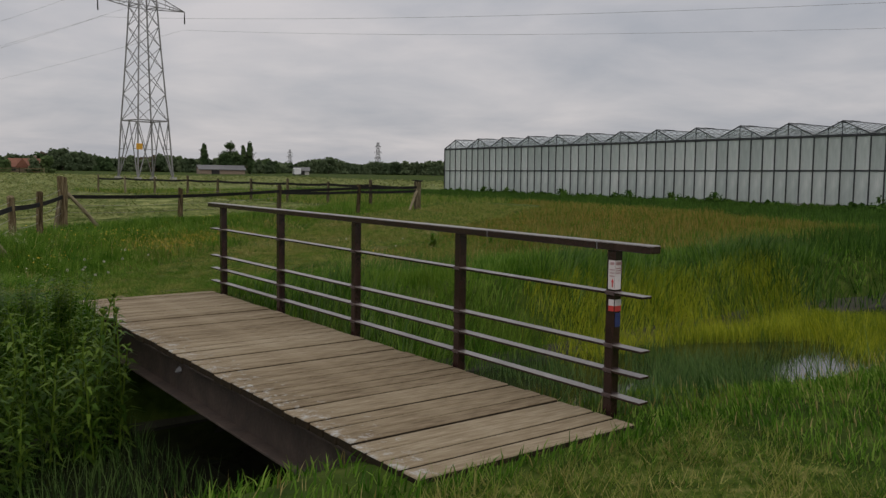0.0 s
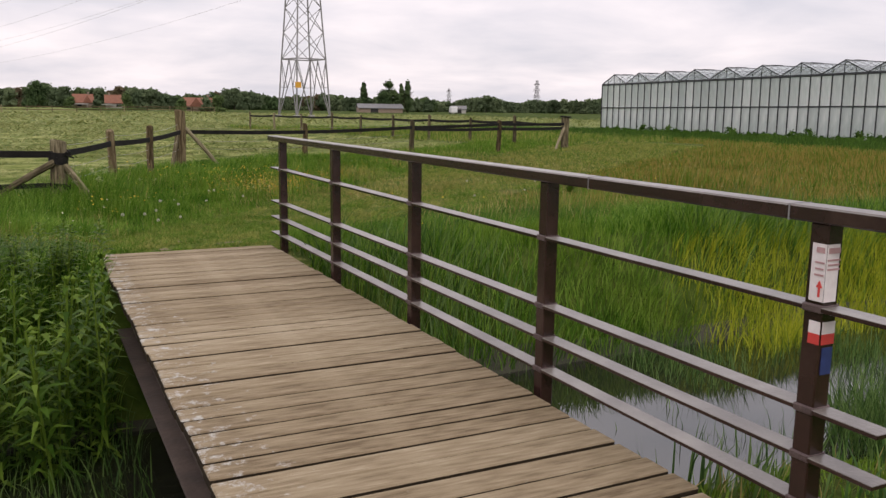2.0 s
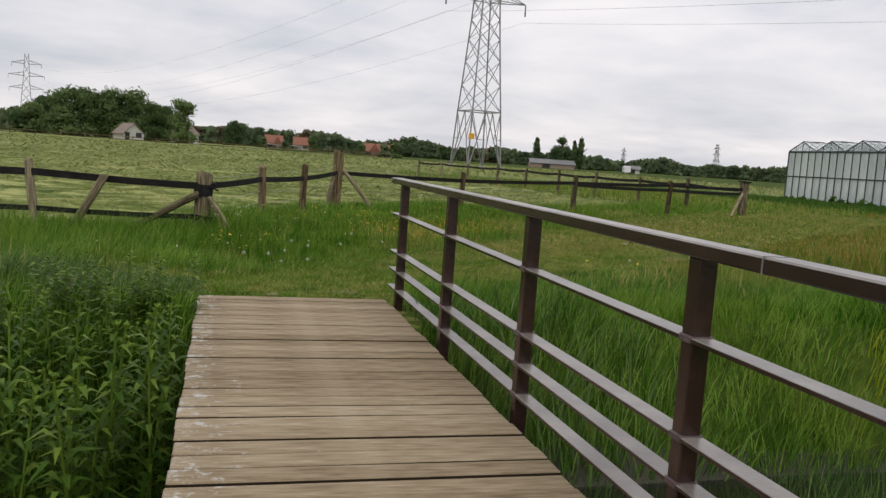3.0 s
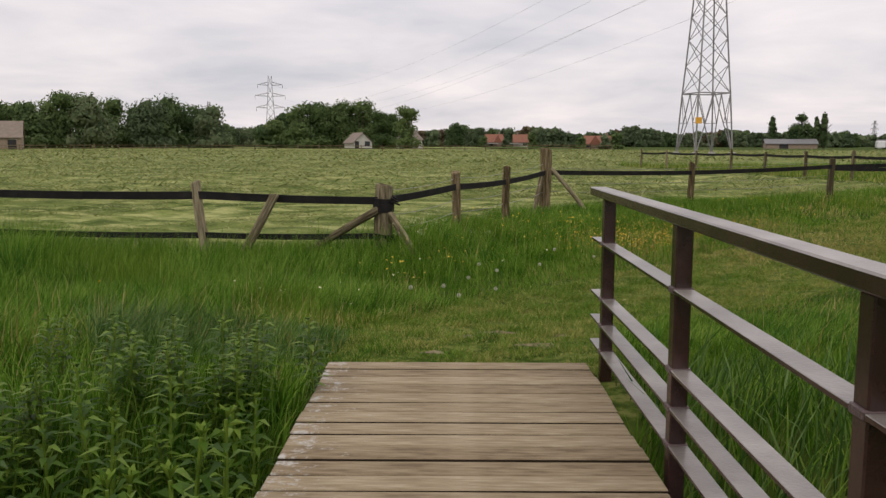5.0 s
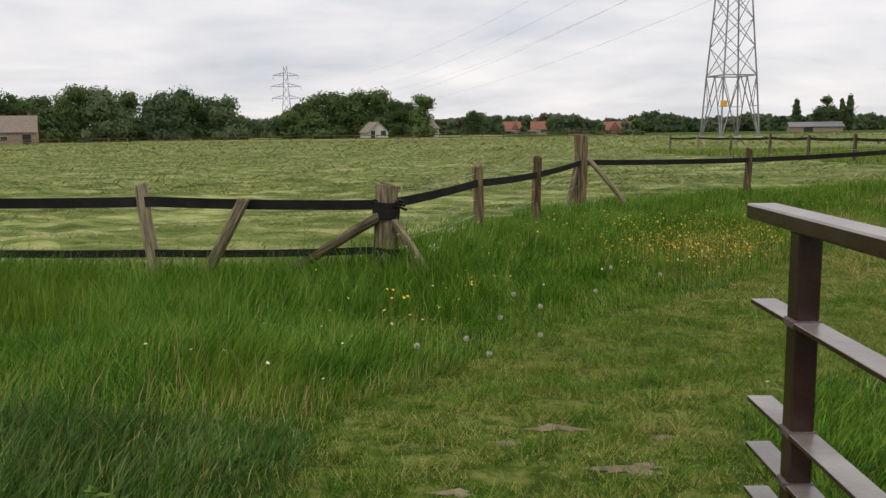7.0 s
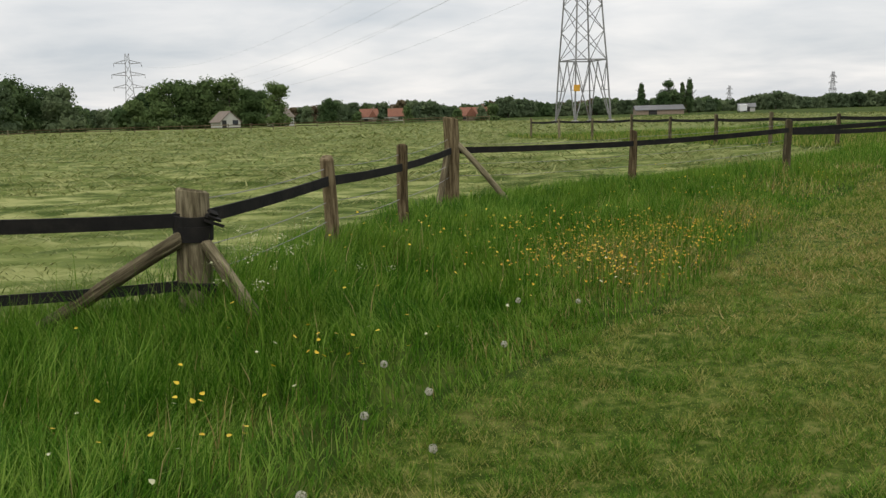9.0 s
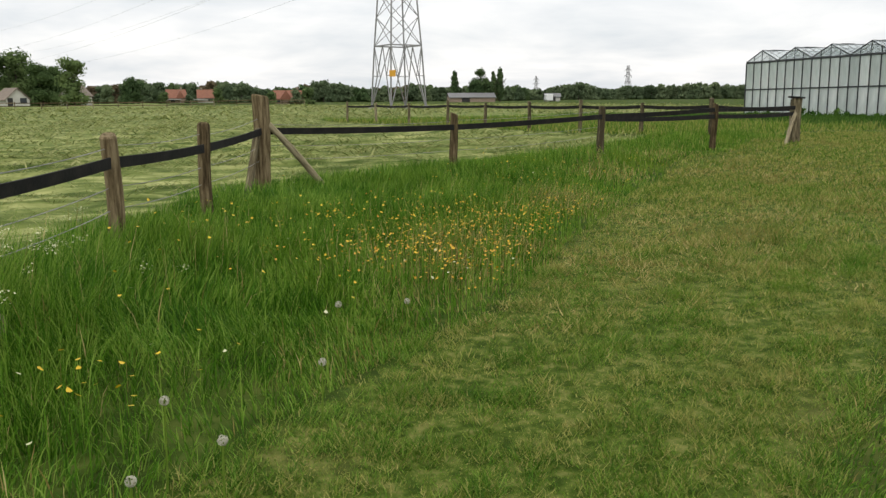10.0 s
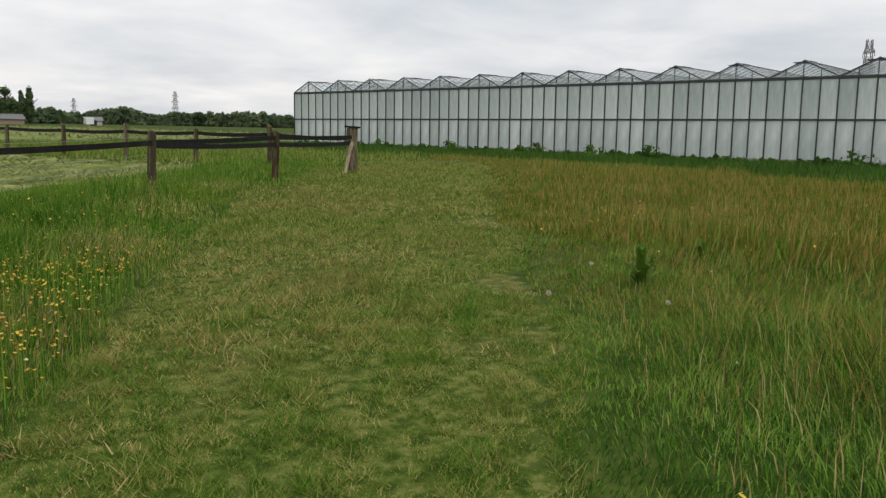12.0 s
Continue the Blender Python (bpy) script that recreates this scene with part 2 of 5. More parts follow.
M_FILM = material("milky_greenhouse_pane", [(0.47, 0.53, 0.50), (0.63, 0.685, 0.65), (0.84, 0.87, 0.84)], 0.3, 0.9, 7, (1, 1.8, 0.45), per_object=0.24, bump=0.75, bump_scale=1.9, translucent=0.3, span=(0.27, 0.73), patch=((0.50, 0.56, 0.53), 0.45, 0.56, 0.8))
M_BRICK = material("farm_brick", [(0.20, 0.15, 0.11), (0.30, 0.23, 0.17)], 0.9, 2, 6)
M_WHITE = material("pale_render", [(0.36, 0.35, 0.31), (0.46, 0.45, 0.41)], 0.8, 1, 5)
M_REDROOF = material("orange_roof_tiles", [(0.16, 0.062, 0.036), (0.23, 0.095, 0.052)], 0.8, 1.5, 6)
M_BROWNROOF = material("brown_roof_tiles", [(0.14, 0.11, 0.085), (0.22, 0.175, 0.135)], 0.85, 1.5, 6)
M_GREYROOF = material("grey_roof_sheets", [(0.11, 0.11, 0.11), (0.17, 0.17, 0.165)], 0.7, 1.5, 6)
M_DARKHOLE = material("dark_doorway_paint", [(0.012, 0.011, 0.01), (0.02, 0.018, 0.016)], 0.7, 2, 3)
M_PETY = material("yellow_petals", [(0.55, 0.36, 0.01), (0.70, 0.50, 0.02)], 0.6, 5, 2, islands=0.4, translucent=0.2)
M_PETO = material("orange_yellow_petals", [(0.50, 0.24, 0.008), (0.62, 0.38, 0.012)], 0.6, 5, 2, islands=0.4, translucent=0.2)
M_CLOCK = material("dandelion_fluff", [(0.42, 0.40, 0.32), (0.55, 0.53, 0.44)], 0.9, 40, 3, islands=0.4, translucent=0.4, spec=0.02)
M_PETW = material("cream_white_petals", [(0.42, 0.43, 0.22), (0.60, 0.60, 0.38)], 0.6, 5, 2, islands=0.4, translucent=0.2)
M_STK_W = material("white_sticker", [(0.62, 0.56, 0.55), (0.74, 0.69, 0.68)], 0.5, 30, 4)
M_STK_R = material("red_sticker", [(0.50, 0.035, 0.03), (0.60, 0.06, 0.05)], 0.5, 30, 4)
M_STK_B = material("blue_sticker", [(0.015, 0.025, 0.10), (0.025, 0.045, 0.16)], 0.5, 30, 4)
M_PRINT = material("sticker_print", [(0.36, 0.20, 0.20), (0.46, 0.28, 0.28)], 0.6, 30, 3)
M_SIGNY = material("yellow_warning_plate", [(0.55, 0.27, 0.02), (0.68, 0.36, 0.03)], 0.5, 4, 3)
M_CAR = material("white_van_paint", [(0.6, 0.6, 0.6), (0.72, 0.72, 0.72)], 0.3, 1, 2)
M_GLASS = material("dark_window_glass", [(0.02, 0.025, 0.03), (0.04, 0.045, 0.05)], 0.1, 1, 2)
M_DIRT = material("bare_sandy_soil", [(0.12, 0.095, 0.055), (0.19, 0.155, 0.095), (0.27, 0.225, 0.15)], 0.95, 8, 8, bump=0.8, bump_scale=30, spec=0.1)

M_WATER = bpy.data.materials.new("ditch_water")
M_WATER.use_nodes = True
nn, ll = M_WATER.node_tree.nodes, M_WATER.node_tree.links
nb = nn["Principled BSDF"]
nb.inputs["Base Color"].default_value = (0.012, 0.013, 0.008, 1)
nb.inputs["Roughness"].default_value, nb.inputs["IOR"].default_value = 0.02, 1.9
nb.inputs["Specular IOR Level"].default_value = 0.5
nt = nn.new("ShaderNodeTexNoise"); nt.inputs["Scale"].default_value = 2.5
nbp = nn.new("ShaderNodeBump"); nbp.inputs["Strength"].default_value, nbp.inputs["Distance"].default_value = 0.05, 0.02
ll.new(nt.outputs["Fac"], nbp.inputs["Height"]); ll.new(nbp.outputs[0], nb.inputs["Normal"])


# ---- mesh helpers ----
def np_mesh(name, verts, faces, mats, smooth=False, index=None):
    """A mesh from arrays: faces all have the same number of corners."""
    verts, faces = np.asarray(verts, dtype=np.float32), np.asarray(faces, dtype=np.int32)
    me = bpy.data.meshes.new(name)
    me.vertices.add(len(verts))
    me.vertices.foreach_set("co", verts.ravel())
    me.loops.add(faces.size)
    me.loops.foreach_set("vertex_index", faces.ravel())
    me.polygons.add(len(faces))
    me.polygons.foreach_set("loop_start", np.arange(len(faces), dtype=np.int32) * faces.shape[1])
    if smooth:
        me.polygons.foreach_set("use_smooth", np.ones(len(faces), dtype=bool))
    for m in mats:
        me.materials.append(m)
    if index is not None:
        me.polygons.foreach_set("material_index", index.astype(np.int32))
    me.update(calc_edges=True)
    return me


def bm_mesh(name, bm, mat, smooth=False):
    me = bpy.data.meshes.new(name)
    bm.to_mesh(me)
    bm.free()
    if mat:
        me.materials.append(mat)
    if smooth:
        me.polygons.foreach_set("use_smooth", [True] * len(me.polygons))
    return me


def part(name, bm, mat, parent, label="", smooth=False, m=None):
    """One mesh object under a thing or a part; bm: a bmesh or a finished mesh."""
    me = bm if isinstance(bm, bpy.types.Mesh) else bm_mesh(name, bm, mat, smooth)
    ob = new(name, me)
    ob.parent = parent
    if m is not None:
        ob.matrix_basis = m
    if label:
        ob["label"] = label
    return ob


def thing(name, m, label, category, group="", kind=""):
    ob = new(name)
    ob.empty_display_size = 0.2
    ob.matrix_basis = m
    return tagged(ob, label, category, group, kind)


def box(bm, lo, hi, bevel=0.0, m=None):
    geo = bmesh.ops.create_cube(bm, size=1)["verts"]
    c = [(a + b) / 2 for a, b in zip(lo, hi)]
    s = [b - a for a, b in zip(lo, hi)]
    for v in geo:
        v.co = Vector((c[0] + v.co.x * s[0], c[1] + v.co.y * s[1], c[2] + v.co.z * s[2]))
    if bevel:
        edges = {e for v in geo for e in v.link_edges}
        r = bmesh.ops.bevel(bm, geom=list(edges), offset=bevel, segments=1, affect="EDGES")
        geo = list({v for f in r["faces"] for v in f.verts} | {v for v in geo if v.is_valid})
    if m is not None:
        for v in geo:
            v.co = m @ v.co
    return bm


def boxed(lo, hi, bevel=0.0):
    return box(bmesh.new(), lo, hi, bevel)


def bar(bm, a, b, w, d=None, spin=0.0):
    """A rectangular bar from a to b."""
    a, b = Vector(a), Vector(b)
    q = (b - a).to_track_quat("Z", "Y").to_matrix().to_4x4()
    m = Matrix.Translation(a) @ q @ Matrix.Rotation(spin, 4, "Z")
    return box(bm, (-w / 2, -(d or w) / 2, 0), (w / 2, (d or w) / 2, (b - a).length), 0, m)


def log_mesh(name, h, r0, r1, mat, seed, sides=12, rings=7, rough=0.06):
    """A round post with uneven sides and a slightly slanting, worn top."""
    rng = np.random.default_rng(seed)
    ph = rng.uniform(0, 6.28, 3)
    verts, faces = [], []
    zs = list(np.linspace(0, h - 0.02, rings)) + [h]
    for i, z in enumerate(zs):
        r = r0 + (r1 - r0) * z / h
        if i == len(zs) - 1:
            r *= 0.82
        for k in range(sides):
            a = 2 * math.pi * k / sides
            rr = r * (1 + rough * math.sin(2 * a + ph[0] + z * 1.5) + rough * 0.7 * math.sin(5 * a + ph[1]) + rng.normal(0, rough * 0.25))
            verts.append((rr * math.cos(a) + 0.012 * math.sin(z * 4 + ph[2]), rr * math.sin(a) + 0.012 * math.cos(z * 3 + ph[1]), z + (0.02 * math.cos(a + ph[2]) if i >= len(zs) - 2 else 0)))
    for i in range(len(zs) - 1):
        for k in range(sides):
            k2 = (k + 1) % sides
            faces.append((i * sides + k, i * sides + k2, (i + 1) * sides + k2, (i + 1) * sides + k))
    me = bpy.data.meshes.new(name)
    faces.append(tuple((len(zs) - 1) * sides + k for k in range(sides)))
    me.from_pydata(verts, [], faces)
    me.materials.append(mat)
    return me


def smooth01(t):
    t = np.clip(t, 0, 1)
    return t * t * (3 - 2 * t)


# ---- the lie of the land ----
LANE = np.array([(2.8, 8.6), (2.9, 10.5), (3.9, 12.4), (5.7, 13.9), (7.9, 15.65), (9.9, 17.6), (14.7, 22.2), (19.4, 25.7), (29.0, 33.0)])
LANE_W = np.array([0.85, 0.9, 0.98, 1.2, 1.5, 1.9, 2.3, 2.4, 2.4])
FENCE = np.array([(-14.0, 15.05), (-0.4, 14.63), (1.816, 15.15), (2.814, 17.79), (3.80, 20.10), (4.84, 22.49), (8.475, 23.95), (12.58, 25.67), (16.6, 26.99), (20.27, 28.18), (19.3, 33.0), (15.2, 58.0), (14.5, 150.0)])


def along(px, py, line):
    """Distance to a bent line, the place along it (in segments), and the side (positive: left)."""
    px, py = np.asarray(px, float), np.asarray(py, float)
    best = np.full(px.shape, 1e9)
    where, side = np.zeros(px.shape), np.zeros(px.shape)
    for i in range(len(line) - 1):
        a, b = line[i], line[i + 1]
        d = b - a
        t = np.clip(((px - a[0]) * d[0] + (py - a[1]) * d[1]) / (d @ d), 0, 1)
        qx, qy = px - a[0] - t * d[0], py - a[1] - t * d[1]
        r = np.hypot(qx, qy)
        near = r < best
        best = np.where(near, r, best)
        where = np.where(near, i + t, where)
        side = np.where(near, np.sign(d[0] * qy - d[1] * qx), side)
    return best, where, side


def wave(x, y, k, seed):
    """Cheap smooth noise in -1..1 from a few sines."""
    rng = np.random.default_rng(seed)
    out = 0
    for i in range(6):
        a, f, p = rng.uniform(0, 6.28), k * rng.uniform(0.5, 1.9), rng.uniform(0, 6.28)
        out = out + np.sin((x * math.cos(a) + y * math.sin(a)) * f + p)
    return out / 3.2


def ditch_y(x):
    return 5.55 + 0.15 * np.sin(x * 0.3)


def in_hay(x, y):
    d, w, s = along(x, y, FENCE)
    inside = s > 0
    corner = (x > 8.5) & (y < 27.9 + 0.625 * (x - 10.76)) & (y > 20)
    beyond = (y > 66) & (y < 185) & (x > 10) & (x < 90)
    return (inside & (d > 0.5) & ~corner & (y > 11)) | beyond


def on_lane(x, y):
    d, w, s = along(x, y, LANE)
    hw = np.interp(w, np.arange(len(LANE)), LANE_W) + 0.25 * wave(x, y, 1.3, 3)
    south = smooth01((2.4 - y) / 0.5) * smooth01((x + 0.6 + 0.4 * wave(x, y, 1.0, 8)) / 0.6) * smooth01((4.6 - x + 0.5 * wave(x, y, 1.2, 9)) / 1.2)
    return np.maximum(1 - smooth01((d - hw) / 0.5 + 0.5), np.where(y < 3, south, 0))


def ground_z(x, y):
    x, y = np.asarray(x, float), np.asarray(y, float)
    bank = np.where(y < 6, -0.05, -0.07 - 0.24 * smooth01((y - 9.3) / 3.6))
    z = bank + 0.025 * wave(x, y, 0.9, 11) + 0.012 * wave(x, y, 3.1, 12)
    df, wf, sf = along(x, y, FENCE)
    z = z + np.where(y > 9, 0.14 * np.exp(-(df / 1.6) ** 2), 0)
    east = smooth01((x - 9) / 14) * smooth01((y - 16) / 14) * smooth01((44 - x) / 10)
    z = z + 0.16 * east
    off = np.abs(y - ditch_y(x))
    half = 2.95 + 0.25 * wave(x, y * 0, 0.8, 5) + np.where(y < ditch_y(x), 0.7 * smooth01((x - 4.2) / 2.0), 0)
    cut = 1 - smooth01((off - 0.8) / (half - 0.8))
    reach = smooth01((70 - np.abs(x)) / 10)
    z = z * (1 - cut * reach) + cut * reach * -1.38
    far = np.hypot(x, y)
    z = z + 0.45 * smooth01((far - 60) / 200)
    hay = in_hay(x, y)
    lump = np.clip(1 - far / 140, 0, 1)
    z = z + np.where(hay, lump * (0.075 * wave(x * 0.45, y * 1.5, 2.6, 21) + 0.045 * wave(x, y * 1.7, 5.0, 22)), 0)
    return z


def spaced(lo, a, b, hi, step, grow):
    mid = list(np.arange(a, b + 1e-6, step))
    up, down, s = [], [], step
    v = mid[-1]
    while v < hi:
        s *= grow
        v += s
        up.append(v)
    v, s = mid[0], step
    while v > lo:
        s *= grow
        v -= s
        down.append(v)
    return np.array(down[::-1] + mid + up)


gx = spaced(-2500, -9, 27, 2500, 0.22, 1.09)
gy = spaced(-2500, -4, 38, 4000, 0.22, 1.045)
GX, GY = np.meshgrid(gx, gy, indexing="ij")
GZ = ground_z(GX, GY)
nx, ny = len(gx), len(gy)
idx = np.arange(nx * ny).reshape(nx, ny)
quads = np.stack([idx[:-1, :-1], idx[1:, :-1], idx[1:, 1:], idx[:-1, 1:]], -1).reshape(-1, 4)
cx, cy = (GX[:-1, :-1] + GX[1:, 1:]).ravel() / 2, (GY[:-1, :-1] + GY[1:, 1:]).ravel() / 2
cz = (GZ[:-1, :-1] + GZ[1:, 1:]).ravel() / 2
which = np.zeros(len(cx))
which[on_lane(cx, cy) > 0.5] = 1
which[in_hay(cx, cy)] = 2
which[cz < -0.85] = 3
ground = new("ground", np_mesh("ground", np.stack([GX.ravel(), GY.ravel(), GZ.ravel()], 1), quads, [M_SOIL, M_LANE, M_HAYG, M_MUD], True, which))
tagged(ground, "meadow ground with mown path, hay field and ditch", "ground", kind="structure")

water_x = np.linspace(-70, 70, 141)
wv = np.concatenate([np.stack([water_x, ditch_y(water_x) + s * 2.2, np.full(141, -1.0)], 1) for s in (-1, 1)])
wi = np.arange(140)
water = new("water", np_mesh("water", wv, np.stack([wi, wi + 1, wi + 142, wi + 141], 1), [M_WATER], True))
tagged(water, "still dark ditch water reflecting the sky", "water", kind="structure")

# ---- footbridge ----
DX0, DX1, DY0, DY1 = 1.94, 3.575, 2.42, 9.175
RAIL_X = 3.655
bridge = thing("footbridge", pose(0, 0, 0), "wooden plank footbridge on rusty steel girders over a ditch", "footbridge")


def girder(x, name="girder"):
    """A rolled steel I-beam lying under the planks."""
    bm = bmesh.new()
    y0, y1 = DY0 + 0.05, DY1 - 0.03
    box(bm, (x - 0.11, y0, -0.075), (x + 0.11, y1, -0.058), 0.003)
    box(bm, (x - 0.006, y0, -0.376), (x + 0.006, y1, -0.076))
    box(bm, (x - 0.11, y0, -0.395), (x + 0.11, y1, -0.377), 0.003)
    return part(name, bm, M_RUST, bridge, "rusty brown steel I-beam")


for gxx in (DX0 + 0.125, (DX0 + DX1) / 2, DX1 - 0.125):
    girder(gxx)
for yy in (DY0 + 0.25, DY1 - 0.25):
    part("abutment", boxed((DX0 - 0.05, yy - 0.2, -1.3), (DX1 + 0.05, yy + 0.2, -0.397), 0.01), M_CONC, bridge, "concrete bearing block")
part("lifting_eye", log_mesh("lifting_eye", 0.02, 0.035, 0.03, M_GALV, 5), None, bridge, "small round steel bolt plate", m=pose(DX0 + 0.118, 6.1, -0.19, 0, -90, 0))

railing = thing("bridge_railing", pose(RAIL_X, 0, 0), "brown painted steel railing with flat bars beside the bridge", "railing")
for k in range(5):
    y = 2.70 + 1.575 * k
    bm = bmesh.new()
    box(bm, (-0.035, y - 0.035, -0.30), (0.035, y + 0.035, 1.048), 0.005)
    upright = part("post", bm, M_STEEL, railing)
    part("base_plate", boxed((-0.055, y - 0.06, -0.312), (0.036, y + 0.06, -0.3005), 0.002), M_STEEL, upright)
    for zz in (-0.12, -0.22):
        part("bolt", log_mesh("bolt", 0.012, 0.012, 0.010, M_GALV, 4, 6, 2, 0.0), None, upright, "grey bolt head", m=pose(-0.036, y, zz, 0, -90, 0))


def sheen_top(me):
    """Upper faces take a paler colour that stands in for sky reflection."""
    me.materials.append(M_SHEEN)
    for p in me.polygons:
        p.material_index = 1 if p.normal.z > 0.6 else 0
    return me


part("handrail", sheen_top(bm_mesh("handrail", boxed((-0.05, 2.38, 1.049), (0.05, 9.385, 1.1), 0.006), M_STEEL)), None, railing, "rectangular top rail with pale sheen painted on top")
for z in (0.775, 0.437, 0.275, 0.113):
    part("bar", sheen_top(bm_mesh("bar", boxed((-0.042, 2.43, z - 0.008), (0.042, 9.33, z + 0.008), 0.002), M_STEEL)), None, railing, "flat bar with pale sheen painted on top")
    for k in range(5):
        y = 2.70 + 1.575 * k
        part("weld_collar", boxed((-0.0445, y - 0.0375, z - 0.012), (0.0445, y + 0.0375, z + 0.014), 0.004), M_WELD, railing, "pale weld where bar meets post")
for y in (2.81, 3.9):
    part("weld_seam", boxed((-0.0515, y - 0.003, 1.0475), (0.0515, y + 0.003, 1.1015)), M_GALV, railing, "pale weld seam")
# stickers on the first post face the walker
sticker = thing("route_marker", pose(RAIL_X, 2.70 - 0.0365, 0.0), "faded white route marker sheet stuck on the railing post", "sticker")
part("sheet", boxed((-0.0355, -0.002, 0.80), (0.019, 0.0, 0.985), 0), M_STK_W, sticker)
part("sheet", boxed((-0.0375, 0.0015, 0.80), (-0.0355, 0.054, 0.985), 0), M_STK_W, sticker)
for z, h, w in ((0.965, 0.018, 0.03), (0.925, 0.006, 0.034), (0.905, 0.006, 0.03), (0.885, 0.006, 0.034)):
    part("print", boxed((-0.0395, 0.022 - w / 2, z - h / 2), (-0.0377, 0.022 + w / 2, z + h / 2)), M_PRINT, sticker)
for z, h, w in ((0.965, 0.018, 0.042), (0.935, 0.006, 0.046), (0.920, 0.006, 0.04), (0.905, 0.006, 0.044)):
    part("print", boxed((-0.01 - w / 2, -0.004, z - h / 2), (w / 2, -0.0022, z + h / 2)), M_PRINT, sticker)
bm = bmesh.new()
box(bm, (-0.0395, 0.013, 0.815), (-0.0377, 0.021, 0.845))
lo = [bm.verts.new((-0.0395, a, c)) for a, c in ((0.005, 0.8452), (0.029, 0.8452), (0.017, 0.868))]
hi = [bm.verts.new((-0.0377, v.co.y, v.co.z)) for v in lo]
bm.faces.new(lo[::-1]); bm.faces.new(hi)
for k in range(3):
    bm.faces.new((lo[k], lo[(k + 1) % 3], hi[(k + 1) % 3], hi[k]))
part("arrow", bm, M_STK_R, sticker, "red arrow pointing ahead")
flag = thing("waymark_sticker", pose(RAIL_X, 2.70 - 0.0365, 0.0), "white and red waymark sticker on the railing post", "sticker")
part("white_band", boxed((-0.029, -0.002, 0.695), (0.029, 0.0, 0.735)), M_STK_W, flag)
part("red_band", boxed((-0.029, -0.002, 0.66), (0.029, 0.0, 0.6945)), M_STK_R, flag)
part("white_band", boxed((-0.0375, 0.0015, 0.695), (-0.0355, 0.044, 0.735)), M_STK_W, flag)
part("red_band", boxed((-0.0375, 0.0015, 0.66), (-0.0355, 0.044, 0.6945)), M_STK_R, flag)
blue = thing("blue_sticker", pose(RAIL_X, 2.70 - 0.0365, 0.0), "dark blue sticker under the waymark", "sticker")
part("sheet", boxed((-0.022, -0.002, 0.56), (0.026, 0.0, 0.65)), M_STK_B, blue)


# ---- fences ----
def belt_span(a, b, height=0.1, thick=0.018, sag=0.03, twist=0.0, n=10):
    """A flat belt strung between two posts, sagging a little."""
    bm = bmesh.new()
    a, b = Vector(a), Vector(b)
    d = (b - a).normalized()
    side = Vector((d.y, -d.x, 0)).normalized()
    rings = []
    for i in range(n + 1):
        t = i / n
        c = a.lerp(b, t) - Vector((0, 0, sag * 4 * t * (1 - t)))
        up = (Vector((0, 0, 1)) * math.cos(twist * math.sin(3.1 * t)) + side * math.sin(twist * math.sin(3.1 * t)))
        s2 = d.cross(up).normalized()
        rings.append([bm.verts.new(c + up * u * height / 2 + s2 * w * thick / 2) for u, w in ((-1, -1), (1, -1), (1, 1), (-1, 1))])
    for r, q in zip(rings, rings[1:]):
        for k in range(4):
            bm.faces.new((r[k], r[(k + 1) % 4], q[(k + 1) % 4], q[k]))
    bm.faces.new(rings[0][::-1])
    bm.faces.new(rings[-1])
    return bm


def gz(x, y):
    return float(ground_z(np.array([x]), np.array([y]))[0])


fence = thing("pasture_fence", pose(0, 0, 0), "weathered wooden pasture fence with black rubber belt rails", "fence")


def post(x, y, top, r, mat, seed, lean=(0, 0), parent=fence, label=""):
    base = gz(x, y) - 0.3
    h = top - base
    return part("post", log_mesh("post", h, r * 1.08, r, mat, seed), mat, parent, label, m=Matrix.Translation((x, y, base)) @ Matrix.Rotation(lean[0], 4, "X") @ Matrix.Rotation(lean[1], 4, "Y"))


def brace(a, b, r, mat, seed, parent=fence):
    a, b = Vector(a), Vector(b)
    q = (b - a).to_track_quat("Z", "Y").to_matrix().to_4x4()
    return part("brace", log_mesh("brace", (b - a).length, r, r, mat, seed), mat, parent, m=Matrix.Translation(a) @ q)


# x, y, top, radius, kind, belt height
POSTS = [(-9.4, 14.91, 0.95, 0.06, 1, 0.75), (-6.3, 14.81, 0.93, 0.06, 1, 0.75), (-3.3, 14.72, 0.92, 0.06, 1, 0.74), (-0.40, 14.63, 0.90, 0.062, 1, 0.72), (1.816, 15.15, 0.835, 0.115, 1, 0.62),
         (2.814, 17.79, 0.915, 0.075, 0, 0.67), (3.80, 20.10, 0.94, 0.07, 0, 0.65), (4.84, 22.49, 1.275, 0.12, 0, 0.75), (8.475, 23.95, 0.945, 0.07, 0, 0.70),
         (12.58, 25.67, 1.01, 0.075, 1, 0.80), (16.6, 26.99, 1.04, 0.08, 0, 0.89), (20.27, 28.18, 1.155, 0.15, 1, 0.90)]
for i, (x, y, top, r, kind, bh) in enumerate(POSTS):
    lean = (0.0, 0.0)
    if i == 3:
        lean = (0.0, -0.09)
    post(x, y, top, r, M_POSTG if kind else M_POST, 40 + i, lean, label="thick stubby corner post" if i in (4, 11) else "tall corner post" if i == 7 else "")
for (p, q) in zip(POSTS, POSTS[1:]):
    bm = belt_span((p[0], p[1] - 0.05, p[5]), (q[0], q[1] - 0.05, q[5]), sag=0.015, twist=0.12)
    part("belt_rail", bm, M_BELT, fence)
